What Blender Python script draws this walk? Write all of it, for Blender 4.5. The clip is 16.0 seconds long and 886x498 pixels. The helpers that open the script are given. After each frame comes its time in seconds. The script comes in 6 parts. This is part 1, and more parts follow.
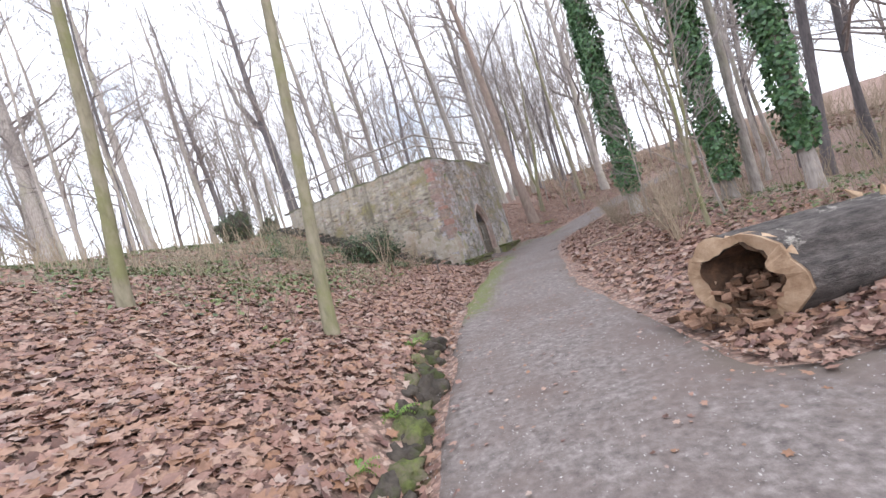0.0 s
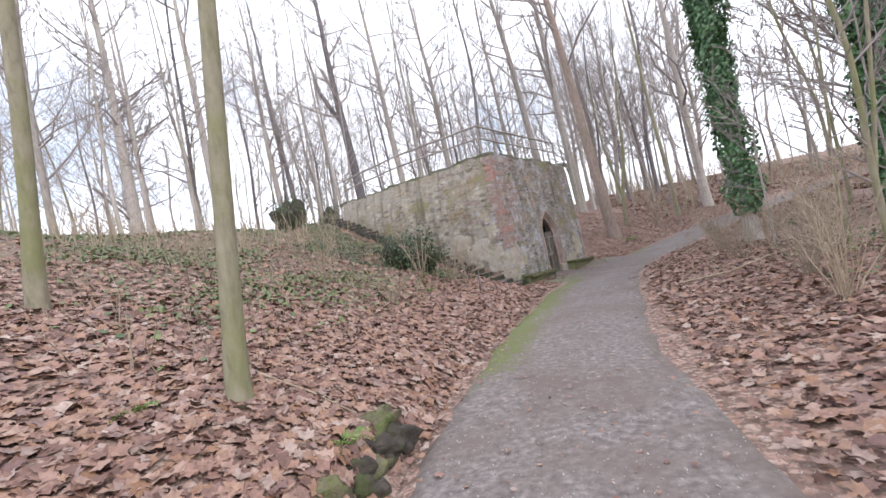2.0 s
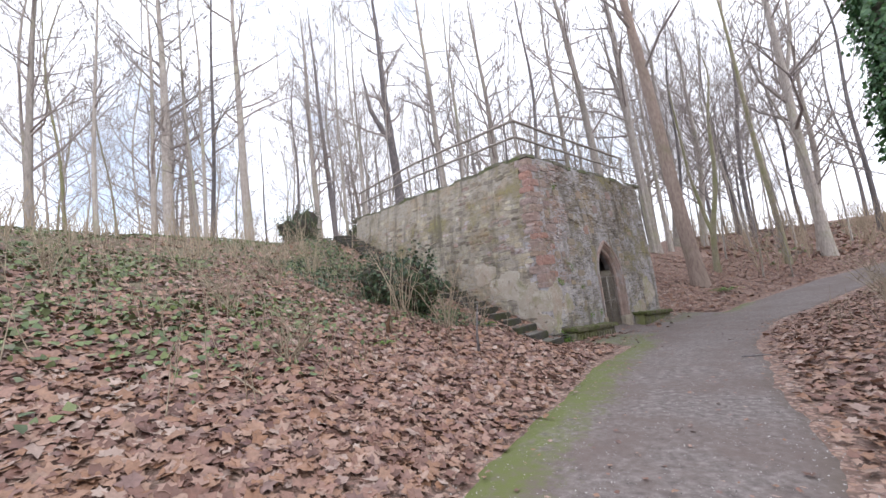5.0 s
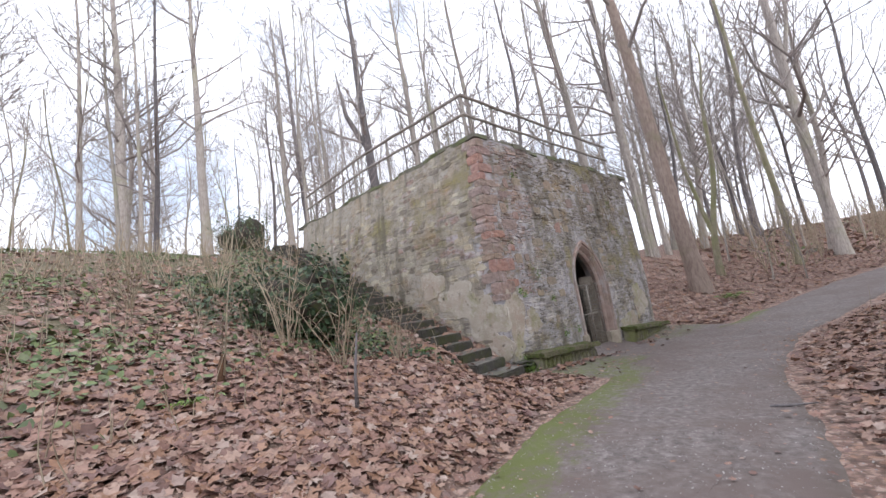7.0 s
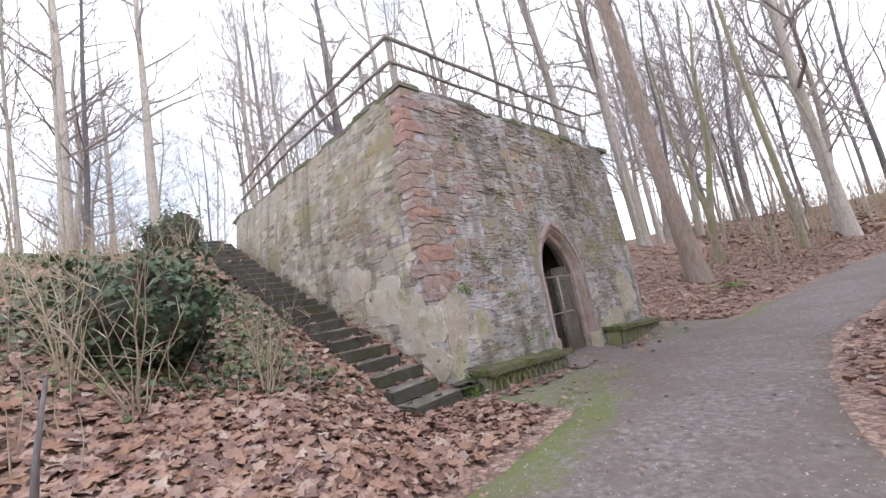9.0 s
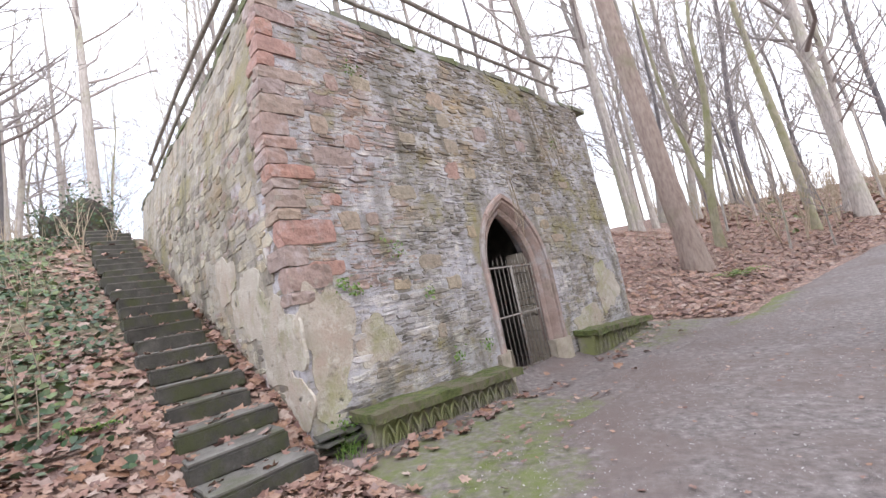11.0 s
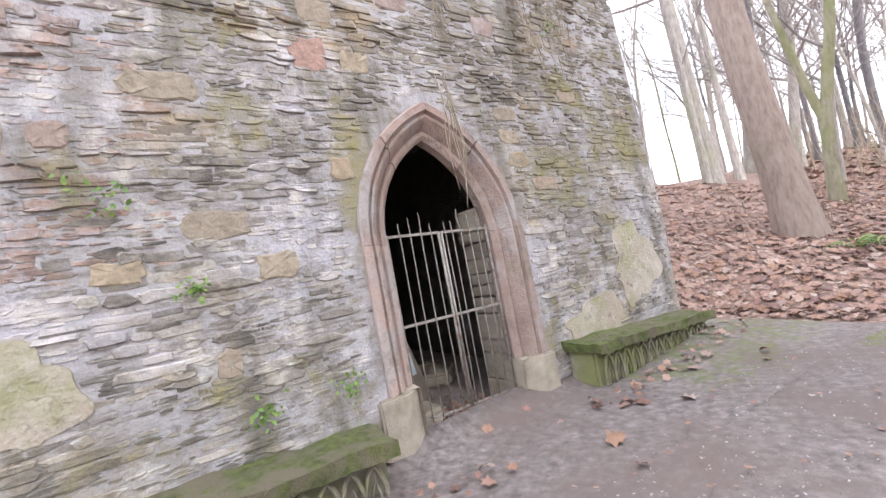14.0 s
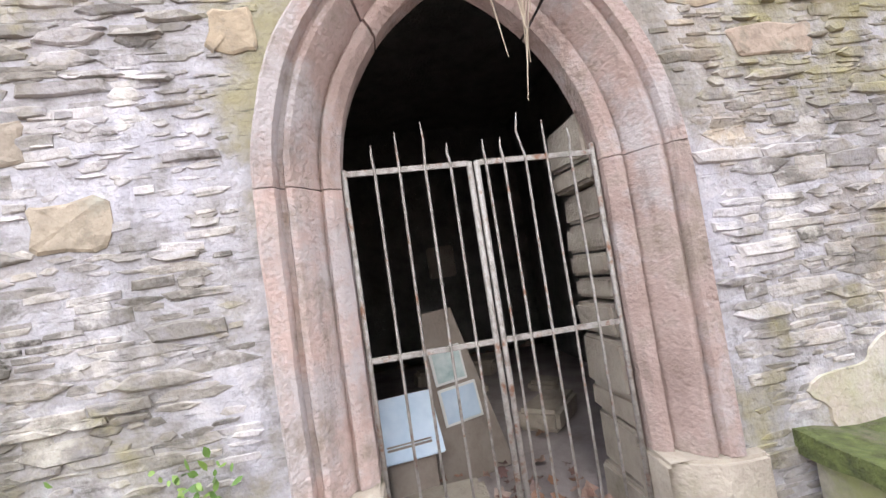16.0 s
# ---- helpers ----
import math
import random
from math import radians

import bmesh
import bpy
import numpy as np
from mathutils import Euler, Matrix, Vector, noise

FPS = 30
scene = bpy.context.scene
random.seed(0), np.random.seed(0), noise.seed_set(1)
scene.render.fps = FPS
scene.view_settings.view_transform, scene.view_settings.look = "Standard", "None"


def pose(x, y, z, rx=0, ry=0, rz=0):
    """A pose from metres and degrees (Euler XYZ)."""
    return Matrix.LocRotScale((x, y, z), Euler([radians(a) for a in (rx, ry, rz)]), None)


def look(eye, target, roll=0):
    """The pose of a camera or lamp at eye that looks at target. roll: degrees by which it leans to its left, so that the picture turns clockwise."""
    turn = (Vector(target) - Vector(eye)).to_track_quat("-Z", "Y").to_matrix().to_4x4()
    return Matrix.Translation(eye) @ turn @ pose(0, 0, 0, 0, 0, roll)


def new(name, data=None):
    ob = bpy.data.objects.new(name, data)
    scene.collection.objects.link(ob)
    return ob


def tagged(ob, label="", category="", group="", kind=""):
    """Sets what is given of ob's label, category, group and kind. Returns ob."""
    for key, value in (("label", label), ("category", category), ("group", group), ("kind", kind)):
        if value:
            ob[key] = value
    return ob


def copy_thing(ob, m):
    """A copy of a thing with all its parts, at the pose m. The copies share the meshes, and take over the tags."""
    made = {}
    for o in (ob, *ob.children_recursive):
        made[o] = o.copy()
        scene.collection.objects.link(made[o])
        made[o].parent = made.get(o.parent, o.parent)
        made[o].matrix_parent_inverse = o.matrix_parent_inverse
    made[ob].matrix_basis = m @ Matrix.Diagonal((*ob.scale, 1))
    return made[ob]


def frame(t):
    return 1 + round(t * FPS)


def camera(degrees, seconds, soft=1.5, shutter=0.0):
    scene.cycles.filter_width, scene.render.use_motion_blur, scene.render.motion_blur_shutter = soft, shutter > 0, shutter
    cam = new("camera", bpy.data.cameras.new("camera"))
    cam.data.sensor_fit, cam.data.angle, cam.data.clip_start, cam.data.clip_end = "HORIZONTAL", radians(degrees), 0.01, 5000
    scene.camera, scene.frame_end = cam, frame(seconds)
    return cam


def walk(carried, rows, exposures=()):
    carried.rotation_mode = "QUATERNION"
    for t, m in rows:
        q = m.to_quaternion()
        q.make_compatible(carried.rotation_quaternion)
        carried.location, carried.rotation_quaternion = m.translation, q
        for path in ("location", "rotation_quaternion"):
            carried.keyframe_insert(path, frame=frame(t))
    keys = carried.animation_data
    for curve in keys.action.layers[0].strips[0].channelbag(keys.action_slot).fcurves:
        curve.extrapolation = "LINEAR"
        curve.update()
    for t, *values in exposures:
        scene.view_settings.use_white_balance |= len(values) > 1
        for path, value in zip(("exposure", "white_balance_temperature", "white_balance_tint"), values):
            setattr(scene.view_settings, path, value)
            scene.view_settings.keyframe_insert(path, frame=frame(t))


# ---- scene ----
cam = camera(94.8, 16.0)
PATH = [
    (0, (0.076, 0.101, 1.387), (0.033, 2.099, 1.298), -17.4),
    (0.5, (0.209, 0.646, 1.393), (-0.01, 2.632, 1.309), -16.2),
    (1, (0.38, 1.193, 1.408), (0.075, 3.168, 1.333), -14.4),
    (1.5, (0.632, 1.69, 1.398), (0.284, 3.66, 1.369), -13.4),
    (2, (0.762, 2.258, 1.379), (0.368, 4.219, 1.384), -11.9),
    (2.5, (0.869, 2.826, 1.35), (0.423, 4.775, 1.391), -10.2),
    (3, (0.957, 3.421, 1.333), (0.416, 5.346, 1.388), -8.7),
    (3.5, (1.042, 4.082, 1.345), (0.454, 5.991, 1.437), -7.5),
    (4, (1.02, 4.738, 1.286), (0.398, 6.634, 1.421), -6.8),
    (6.3, (1.575, 7.691, 1.055), (0.909, 9.558, 1.321), -7.5),
    (6.5, (1.632, 7.926, 1.056), (0.972, 9.795, 1.321), -7.8),
    (7, (1.734, 8.471, 1.043), (1.096, 10.346, 1.318), -8.7),
    (7.5, (1.876, 8.987, 0.989), (1.262, 10.87, 1.263), -9.6),
    (8, (1.948, 9.503, 0.97), (1.338, 11.389, 1.231), -9.7),
    (8.2, (2.0, 9.698, 0.955), (1.387, 11.582, 1.227), -9.9),
    (10.3, (2.391, 12.15, 0.846), (1.768, 14.036, 1.083), -11.1),
    (10.5, (2.467, 12.336, 0.824), (1.844, 14.222, 1.062), -11.3),
    (11, (2.592, 12.814, 0.819), (1.974, 14.703, 1.042), -11.4),
    (11.5, (2.763, 13.247, 0.807), (2.165, 15.143, 1.025), -11.5),
    (12, (2.865, 13.731, 0.779), (2.256, 15.625, 0.981), -11.5),
    (12.5, (3.014, 14.212, 0.737), (2.388, 16.102, 0.924), -11.3),
    (13, (3.074, 14.714, 0.74), (2.392, 16.588, 0.886), -10.8),
    (13.5, (3.149, 15.167, 0.738), (2.418, 17.024, 0.869), -10.9),
    (14, (3.151, 15.672, 0.746), (2.225, 17.442, 0.84), -10.7),
    (14.5, (3.179, 16.132, 0.756), (2.069, 17.794, 0.828), -9.5),
    (15, (3.146, 16.666, 0.716), (1.742, 18.089, 0.78), -8.1),
    (15.5, (3.041, 17.141, 0.688), (1.547, 18.469, 0.759), -7.8),
    (16, (2.776, 17.545, 0.657), (1.153, 18.71, 0.757), -8.5),
]
walk(cam, [(t, look(eye, target, roll)) for t, eye, target, roll in PATH],
     exposures=[(0, 0.34), (2, 0.28), (4, 0.20), (7, 0.12), (8, 0.22), (11, 0.80), (12, 0.92), (13, 1.06), (14, 1.24), (14.5, 1.34), (15.5, 1.56), (16, 1.66)])

# ---- sky and light: a bright, thinly clouded winter sky ----
SUN_UP, SUN_ROUND = radians(38), radians(128)
world = bpy.data.worlds.new("sky")
scene.world = world
world.use_nodes = True
wn, wl = world.node_tree.nodes, world.node_tree.links
wn.clear()
w_out = wn.new("ShaderNodeOutputWorld")
w_bg = wn.new("ShaderNodeBackground")
w_sky = wn.new("ShaderNodeTexSky")
w_sky.sky_type, w_sky.sun_disc = "NISHITA", False
w_sky.sun_elevation, w_sky.sun_rotation = SUN_UP, SUN_ROUND
w_sky.air_density, w_sky.dust_density = 1.0, 2.0
w_co = wn.new("ShaderNodeTexCoord")
w_no = wn.new("ShaderNodeTexNoise")
w_no.inputs["Scale"].default_value, w_no.inputs["Detail"].default_value = 2.6, 5
w_ra = wn.new("ShaderNodeValToRGB")
w_ra.color_ramp.elements[0].position, w_ra.color_ramp.elements[1].position = 0.34, 0.47
w_ra.color_ramp.elements[0].color = (0.35, 0.35, 0.35, 1)
w_mix = wn.new("ShaderNodeMix")
w_mix.data_type = "RGBA"
w_mix.inputs["B"].default_value = (11.0, 11.4, 12.7, 1)
wl.new(w_co.outputs["Generated"], w_no.inputs["Vector"])
wl.new(w_no.outputs["Fac"], w_ra.inputs["Fac"])
wl.new(w_ra.outputs["Color"], w_mix.inputs["Factor"])
wl.new(w_sky.outputs["Color"], w_mix.inputs["A"])
wl.new(w_mix.outputs["Result"], w_bg.inputs["Color"])
w_bg.inputs["Strength"].default_value = 0.15
wl.new(w_bg.outputs["Background"], w_out.inputs["Surface"])

sun_data = bpy.data.lights.new("sun", "SUN")
sun_data.energy, sun_data.angle, sun_data.color = 1.3, radians(25), (1.0, 0.97, 0.94)
sun = new("sun", sun_data)
sun_dir = Vector((math.sin(SUN_ROUND) * math.cos(SUN_UP), math.cos(SUN_ROUND) * math.cos(SUN_UP), math.sin(SUN_UP)))
sun.matrix_world = look(sun_dir * 60, (0, 0, 0))


# ---- the lie of the land ----
CX, CY = 0.3606, 15.808                      # the building's near corner
DU = (0.4700, 0.8827)                    # along its front
DW = (-0.8827, 0.4700)                   # along its side, into the hill
WAY = np.array([(0.45, -40), (0.50, -3), (0.60, 2), (0.85, 6.5), (1.42, 9.55), (2.08, 12.6), (3.0, 15.7), (4.5, 18.75), (6.72, 21.36), (10.83, 26.15), (17, 32), (28, 42), (60, 60)], float)
WAY_S = np.concatenate([[0], np.cumsum(np.hypot(*(WAY[1:] - WAY[:-1]).T))])


def smooth(a, b, v):
    k = np.clip((v - a) / (b - a), 0, 1)
    return k * k * (3 - 2 * k)


def along_way(x, y):
    """Signed distance to the path's middle (left is plus) and the length along it."""
    x, y = np.asarray(x, float), np.asarray(y, float)
    best, side, s = np.full(x.shape, 1e9), np.zeros(x.shape), np.zeros(x.shape)
    for i in range(len(WAY) - 1):
        (ax, ay), (bx, by) = WAY[i], WAY[i + 1]
        dx, dy = bx - ax, by - ay
        n = math.hypot(dx, dy)
        k = np.clip(((x - ax) * dx + (y - ay) * dy) / n**2, 0, 1)
        px, py = x - ax - k * dx, y - ay - k * dy
        d = np.hypot(px, py)
        near = d < best
        best = np.where(near, d, best)
        side = np.where(near, np.sign(dx * py - dy * px), side)
        s = np.where(near, WAY_S[i] + k * n, s)
    return best * side, s - 40.0


def building(x, y):
    return (x - CX) * DU[0] + (y - CY) * DU[1], (x - CX) * DW[0] + (y - CY) * DW[1]


def bumps(x, y):
    return (0.030 * np.sin(1.9 * x + 0.7 * y + 0.4) * np.sin(1.3 * y - 0.6 * x) + 0.018 * np.sin(4.3 * x - 1.1 * y) * np.sin(3.7 * y + 1.9 * x + 1)
            + 0.10 * np.sin(0.41 * x + 0.3) * np.sin(0.37 * y + 1.2))


def height(x, y):
    x, y = np.asarray(x, float), np.asarray(y, float)
    d, s = along_way(x, y)
    base = np.interp(s, [-40, -6, 0, 2, 6, 13, 17, 21, 25, 30, 40, 60, 90], [0.6, 0.2, 0.09, 0.03, -0.12, -0.25, -0.42, -0.46, -0.30, -0.10, 0.25, 0.8, 1.5])
    u, w = building(x, y)
    # the hill on the left, with the flight of steps cut into it and the level court before the front
    dl = np.maximum(d - 1.12, 0)
    crest = 13.0 + 0.6 * np.sin(0.21 * s)
    rise = np.where(dl < crest - 2, dl, crest - 2 + 2 * (1 - np.exp(-(dl - crest + 2) / 2.5)))
    bank = (0.39 - 0.045 * smooth(5, 10, s) - 0.12 * smooth(24, 32, s)) * rise + 0.10 * smooth(0.0, 0.25, dl) * (1 - smooth(5.5, 8.5, s))
    flight = np.clip(0.469 * w + 0.02, 0, 3.75) + 0.16
    beside = smooth(-3.8, -1.9, u) * (1 - smooth(6.4, 8.2, u)) * smooth(-0.2, 1.0, w) * (1 - smooth(8.0, 11.0, w))
    front = smooth(-2.6, -0.7, u) * (1 - smooth(6.4, 7.8, u)) * (1 - smooth(-0.2, 0.8, w))
    left = bank * (1 - beside) + flight * beside
    left = left * (1 - front) + front * (0.04 * smooth(0, 1, dl) - 0.05 * smooth(0.3, 2.6, u) * (1 - smooth(4.8, 6.6, u)) * smooth(-1.6, -0.4, w) - 0.04 * smooth(1.7, 2.5, u) * (1 - smooth(4.0, 5.2, u)) * smooth(-1.2, -0.25, w))
    inside = smooth(-0.15, 0.1, u) * (1 - smooth(6.0, 6.3, u)) * (1 - smooth(4.2, 4.6, w)) * smooth(0.1, 0.3, w)
    left = left * (1 - inside) - 0.14 * inside
    court = np.maximum(front, inside)
    # the right side: a low bank, a shallow dip, then a rise far off
    dr = np.maximum(-d - 1.15, 0)
    right = 0.12 * smooth(0, 1.2, dr) - 0.50 * smooth(3, 10, dr) + 6.8 * smooth(12, 50, dr)
    rough = smooth(0.0, 1.5, np.maximum(dl, dr)) * (1 - court)
    ditch = -0.10 * np.exp(-((d - 1.25) / 0.16) ** 2) * (1 - smooth(5.0, 7.5, s))
    return base + left + right + bumps(x, y) * rough + ditch


# ---- materials ----
def material(name, colours, scale=6.0, detail=6.0, rough=0.85, bump=0.25, bump_scale=40.0, stops=None, spots=None, spot_scale=2.0, spot_range=(0.5, 0.65), vary=0.0, island=False, metal=0.0, stretch=None, flat_grain=False):
    """A procedural surface: a ramp of colours over noise, spots of a second colour, grain as bump. vary: change of value from piece to piece."""
    m = bpy.data.materials.new(name)
    m.use_nodes = True
    n, l = m.node_tree.nodes, m.node_tree.links
    b = n["Principled BSDF"]
    geo = n.new("ShaderNodeNewGeometry")
    vec = geo.outputs["Position"]
    if stretch:
        mp = n.new("ShaderNodeMapping")
        mp.inputs["Scale"].default_value = stretch
        l.new(vec, mp.inputs["Vector"])
        vec = mp.outputs["Vector"]
    t = n.new("ShaderNodeTexNoise")
    t.inputs["Scale"].default_value, t.inputs["Detail"].default_value, t.inputs["Roughness"].default_value = scale, detail, 0.65
    l.new(vec, t.inputs["Vector"])
    ramp = n.new("ShaderNodeValToRGB")
    e = ramp.color_ramp.elements
    stops = stops or [0.3 + 0.4 * i / max(1, len(colours) - 1) for i in range(len(colours))]
    while len(e) < len(colours):
        e.new(0.5)
    for i, c in enumerate(colours):
        e[i].position, e[i].color = stops[i], (*c, 1)
    l.new(t.outputs["Fac"], ramp.inputs["Fac"])
    colour = ramp.outputs["Color"]
    if spots:
        s = n.new("ShaderNodeTexNoise")
        s.inputs["Scale"].default_value, s.inputs["Detail"].default_value, s.inputs["Roughness"].default_value = spot_scale, 7, 0.7
        l.new(geo.outputs["Position"], s.inputs["Vector"])
        sr = n.new("ShaderNodeMapRange")
        sr.inputs["From Min"].default_value, sr.inputs["From Max"].default_value = spot_range
        l.new(s.outputs["Fac"], sr.inputs["Value"])
        mx = n.new("ShaderNodeMix")
        mx.data_type = "RGBA"
        mx.inputs["B"].default_value = (*spots, 1)
        l.new(sr.outputs["Result"], mx.inputs["Factor"])
        l.new(colour, mx.inputs["A"])
        colour = mx.outputs["Result"]
    if vary:
        if island:
            r = geo.outputs["Random Per Island"]
        else:
            r = n.new("ShaderNodeObjectInfo").outputs["Random"]
        mr = n.new("ShaderNodeMapRange")
        mr.inputs["To Min"].default_value, mr.inputs["To Max"].default_value = 1 - vary, 1 + vary
        l.new(r, mr.inputs["Value"])
        hsv = n.new("ShaderNodeHueSaturation")
        l.new(mr.outputs["Result"], hsv.inputs["Value"])
        l.new(colour, hsv.inputs["Color"])
        colour = hsv.outputs["Color"]
    l.new(colour, b.inputs["Base Color"])
    b.inputs["Roughness"].default_value, b.inputs["Metallic"].default_value = rough, metal
    if bump:
        g = n.new("ShaderNodeTexNoise")
        g.inputs["Scale"].default_value, g.inputs["Detail"].default_value = bump_scale, 5
        l.new(geo.outputs["Position"] if flat_grain else vec, g.inputs["Vector"])
        bp = n.new("ShaderNodeBump")
        bp.inputs["Strength"].default_value, bp.inputs["Distance"].default_value = bump, 0.02
        l.new(g.outputs["Fac"], bp.inputs["Height"])
        l.new(bp.outputs["Normal"], b.inputs["Normal"])
    return m


def palette(name, colours, rough=0.8, noise_scale=30.0, island=True, spots=None, spot_scale=3.0, spot_range=(0.5, 0.7), bump=0.3, lean=0.25):
    """Pieces of many colours: each piece takes its own colour of the palette, with a grain of its own."""
    m = material(name, [(0.6, 0.6, 0.6), (1, 1, 1)], noise_scale, 6, rough, bump, noise_scale * 1.6)
    n, l = m.node_tree.nodes, m.node_tree.links
    b = n["Principled BSDF"]
    grain = b.inputs["Base Color"].links[0].from_socket
    geo = [x for x in n if x.type == "NEW_GEOMETRY"][0]
    r = geo.outputs["Random Per Island"] if island else n.new("ShaderNodeObjectInfo").outputs["Random"]
    ramp = n.new("ShaderNodeValToRGB")
    e = ramp.color_ramp.elements
    while len(e) < len(colours):
        e.new(0.5)
    for i, c in enumerate(colours):
        e[i].position, e[i].color = i / (len(colours) - 1), (*c, 1)
    l.new(r, ramp.inputs["Fac"])
    mx = n.new("ShaderNodeMix")
    mx.data_type, mx.blend_type = "RGBA", "MULTIPLY"
    mx.inputs["Factor"].default_value = 1.0
    l.new(ramp.outputs["Color"], mx.inputs["A"])
    l.new(grain, mx.inputs["B"])
    colour = mx.outputs["Result"]
    if spots:
        s = n.new("ShaderNodeTexNoise")
        s.inputs["Scale"].default_value, s.inputs["Detail"].default_value, s.inputs["Roughness"].default_value = spot_scale, 8, 0.72
        l.new(geo.outputs["Position"], s.inputs["Vector"])
        sr = n.new("ShaderNodeMapRange")
        sr.inputs["From Min"].default_value, sr.inputs["From Max"].default_value = spot_range
        l.new(s.outputs["Fac"], sr.inputs["Value"])
        m2 = n.new("ShaderNodeMix")
        m2.data_type = "RGBA"
        m2.inputs["B"].default_value = (*spots, 1)
        l.new(sr.outputs["Result"], m2.inputs["Factor"])
        l.new(colour, m2.inputs["A"])
        colour = m2.outputs["Result"]
    l.new(colour, b.inputs["Base Color"])
    return m


def over(m, colour, attribute=None, scale=2.0, low=0.45, high=0.6, share=1.0):
    """Lays a growth (moss, lichen, lime) over a material, where noise and, if named, an attribute allow it."""
    n, l = m.node_tree.nodes, m.node_tree.links
    b = n["Principled BSDF"]
    under = b.inputs["Base Color"].links[0].from_socket
    geo = [x for x in n if x.type == "NEW_GEOMETRY"][0]
    s = n.new("ShaderNodeTexNoise")
    s.inputs["Scale"].default_value, s.inputs["Detail"].default_value, s.inputs["Roughness"].default_value = scale, 8, 0.7
    l.new(geo.outputs["Position"], s.inputs["Vector"])
    sr = n.new("ShaderNodeMapRange")
    sr.inputs["From Min"].default_value, sr.inputs["From Max"].default_value = low, high
    sr.inputs["To Max"].default_value = share
    value = s.outputs["Fac"]
    if attribute:
        at = n.new("ShaderNodeAttribute")
        at.attribute_name = attribute
        ad = n.new("ShaderNodeMath")
        ad.operation = "ADD"
        l.new(value, ad.inputs[0])
        l.new(at.outputs["Fac"], ad.inputs[1])
        value = ad.outputs[0]
    l.new(value, sr.inputs["Value"])
    mx = n.new("ShaderNodeMix")
    mx.data_type = "RGBA"
    mx.inputs["B"].default_value = (*colour, 1)
    l.new(sr.outputs["Result"], mx.inputs["Factor"])
    l.new(under, mx.inputs["A"])
    l.new(mx.outputs["Result"], b.inputs["Base Color"])
    return m


def litter_material():
    """Old leaves, told apart cell by cell, over dark soil."""
    m = material("leaf_litter", [(0.10, 0.066, 0.056), (0.19, 0.125, 0.10)], 9, 8, 0.85, 0.5, 60)
    n, l = m.node_tree.nodes, m.node_tree.links
    b = n["Principled BSDF"]
    under = b.inputs["Base Color"].links[0].from_socket
    geo = [x for x in n if x.type == "NEW_GEOMETRY"][0]
    warp = n.new("ShaderNodeTexNoise")
    warp.inputs["Scale"].default_value = 14
    l.new(geo.outputs["Position"], warp.inputs["Vector"])
    add = n.new("ShaderNodeVectorMath")
    add.operation = "MULTIPLY_ADD"
    add.inputs[1].default_value = (0.12, 0.12, 0.12)
    l.new(warp.outputs["Color"], add.inputs[0])
    l.new(geo.outputs["Position"], add.inputs[2])
    vo = n.new("ShaderNodeTexVoronoi")
    vo.inputs["Scale"].default_value = 19
    l.new(add.outputs["Vector"], vo.inputs["Vector"])
    sep = n.new("ShaderNodeSeparateColor")
    l.new(vo.outputs["Color"], sep.inputs["Color"])
    ramp = n.new("ShaderNodeValToRGB")
    e = ramp.color_ramp.elements
    cols = [(0.15, 0.09, 0.075), (0.27, 0.17, 0.14), (0.36, 0.235, 0.19), (0.42, 0.31, 0.26), (0.31, 0.18, 0.125)]
    while len(e) < len(cols):
        e.new(0.5)
    for i, c in enumerate(cols):
        e[i].position, e[i].color = i / 4, (*c, 1)
    l.new(sep.outputs["Red"], ramp.inputs["Fac"])
    mx = n.new("ShaderNodeMix")
    mx.data_type = "RGBA"
    edge = n.new("ShaderNodeMapRange")
    edge.inputs["From Min"].default_value, edge.inputs["From Max"].default_value = 0.75, 0.35
    l.new(vo.outputs["Distance"], edge.inputs["Value"])
    l.new(edge.outputs["Result"], mx.inputs["Factor"])
    l.new(under, mx.inputs["A"])
    l.new(ramp.outputs["Color"], mx.inputs["B"])
    l.new(mx.outputs["Result"], b.inputs["Base Color"])
    bp = [x for x in n if x.type == "BUMP"][0]
    bp.inputs["Distance"].default_value = 0.03
    l.new(vo.outputs["Distance"], bp.inputs["Height"])
    return m


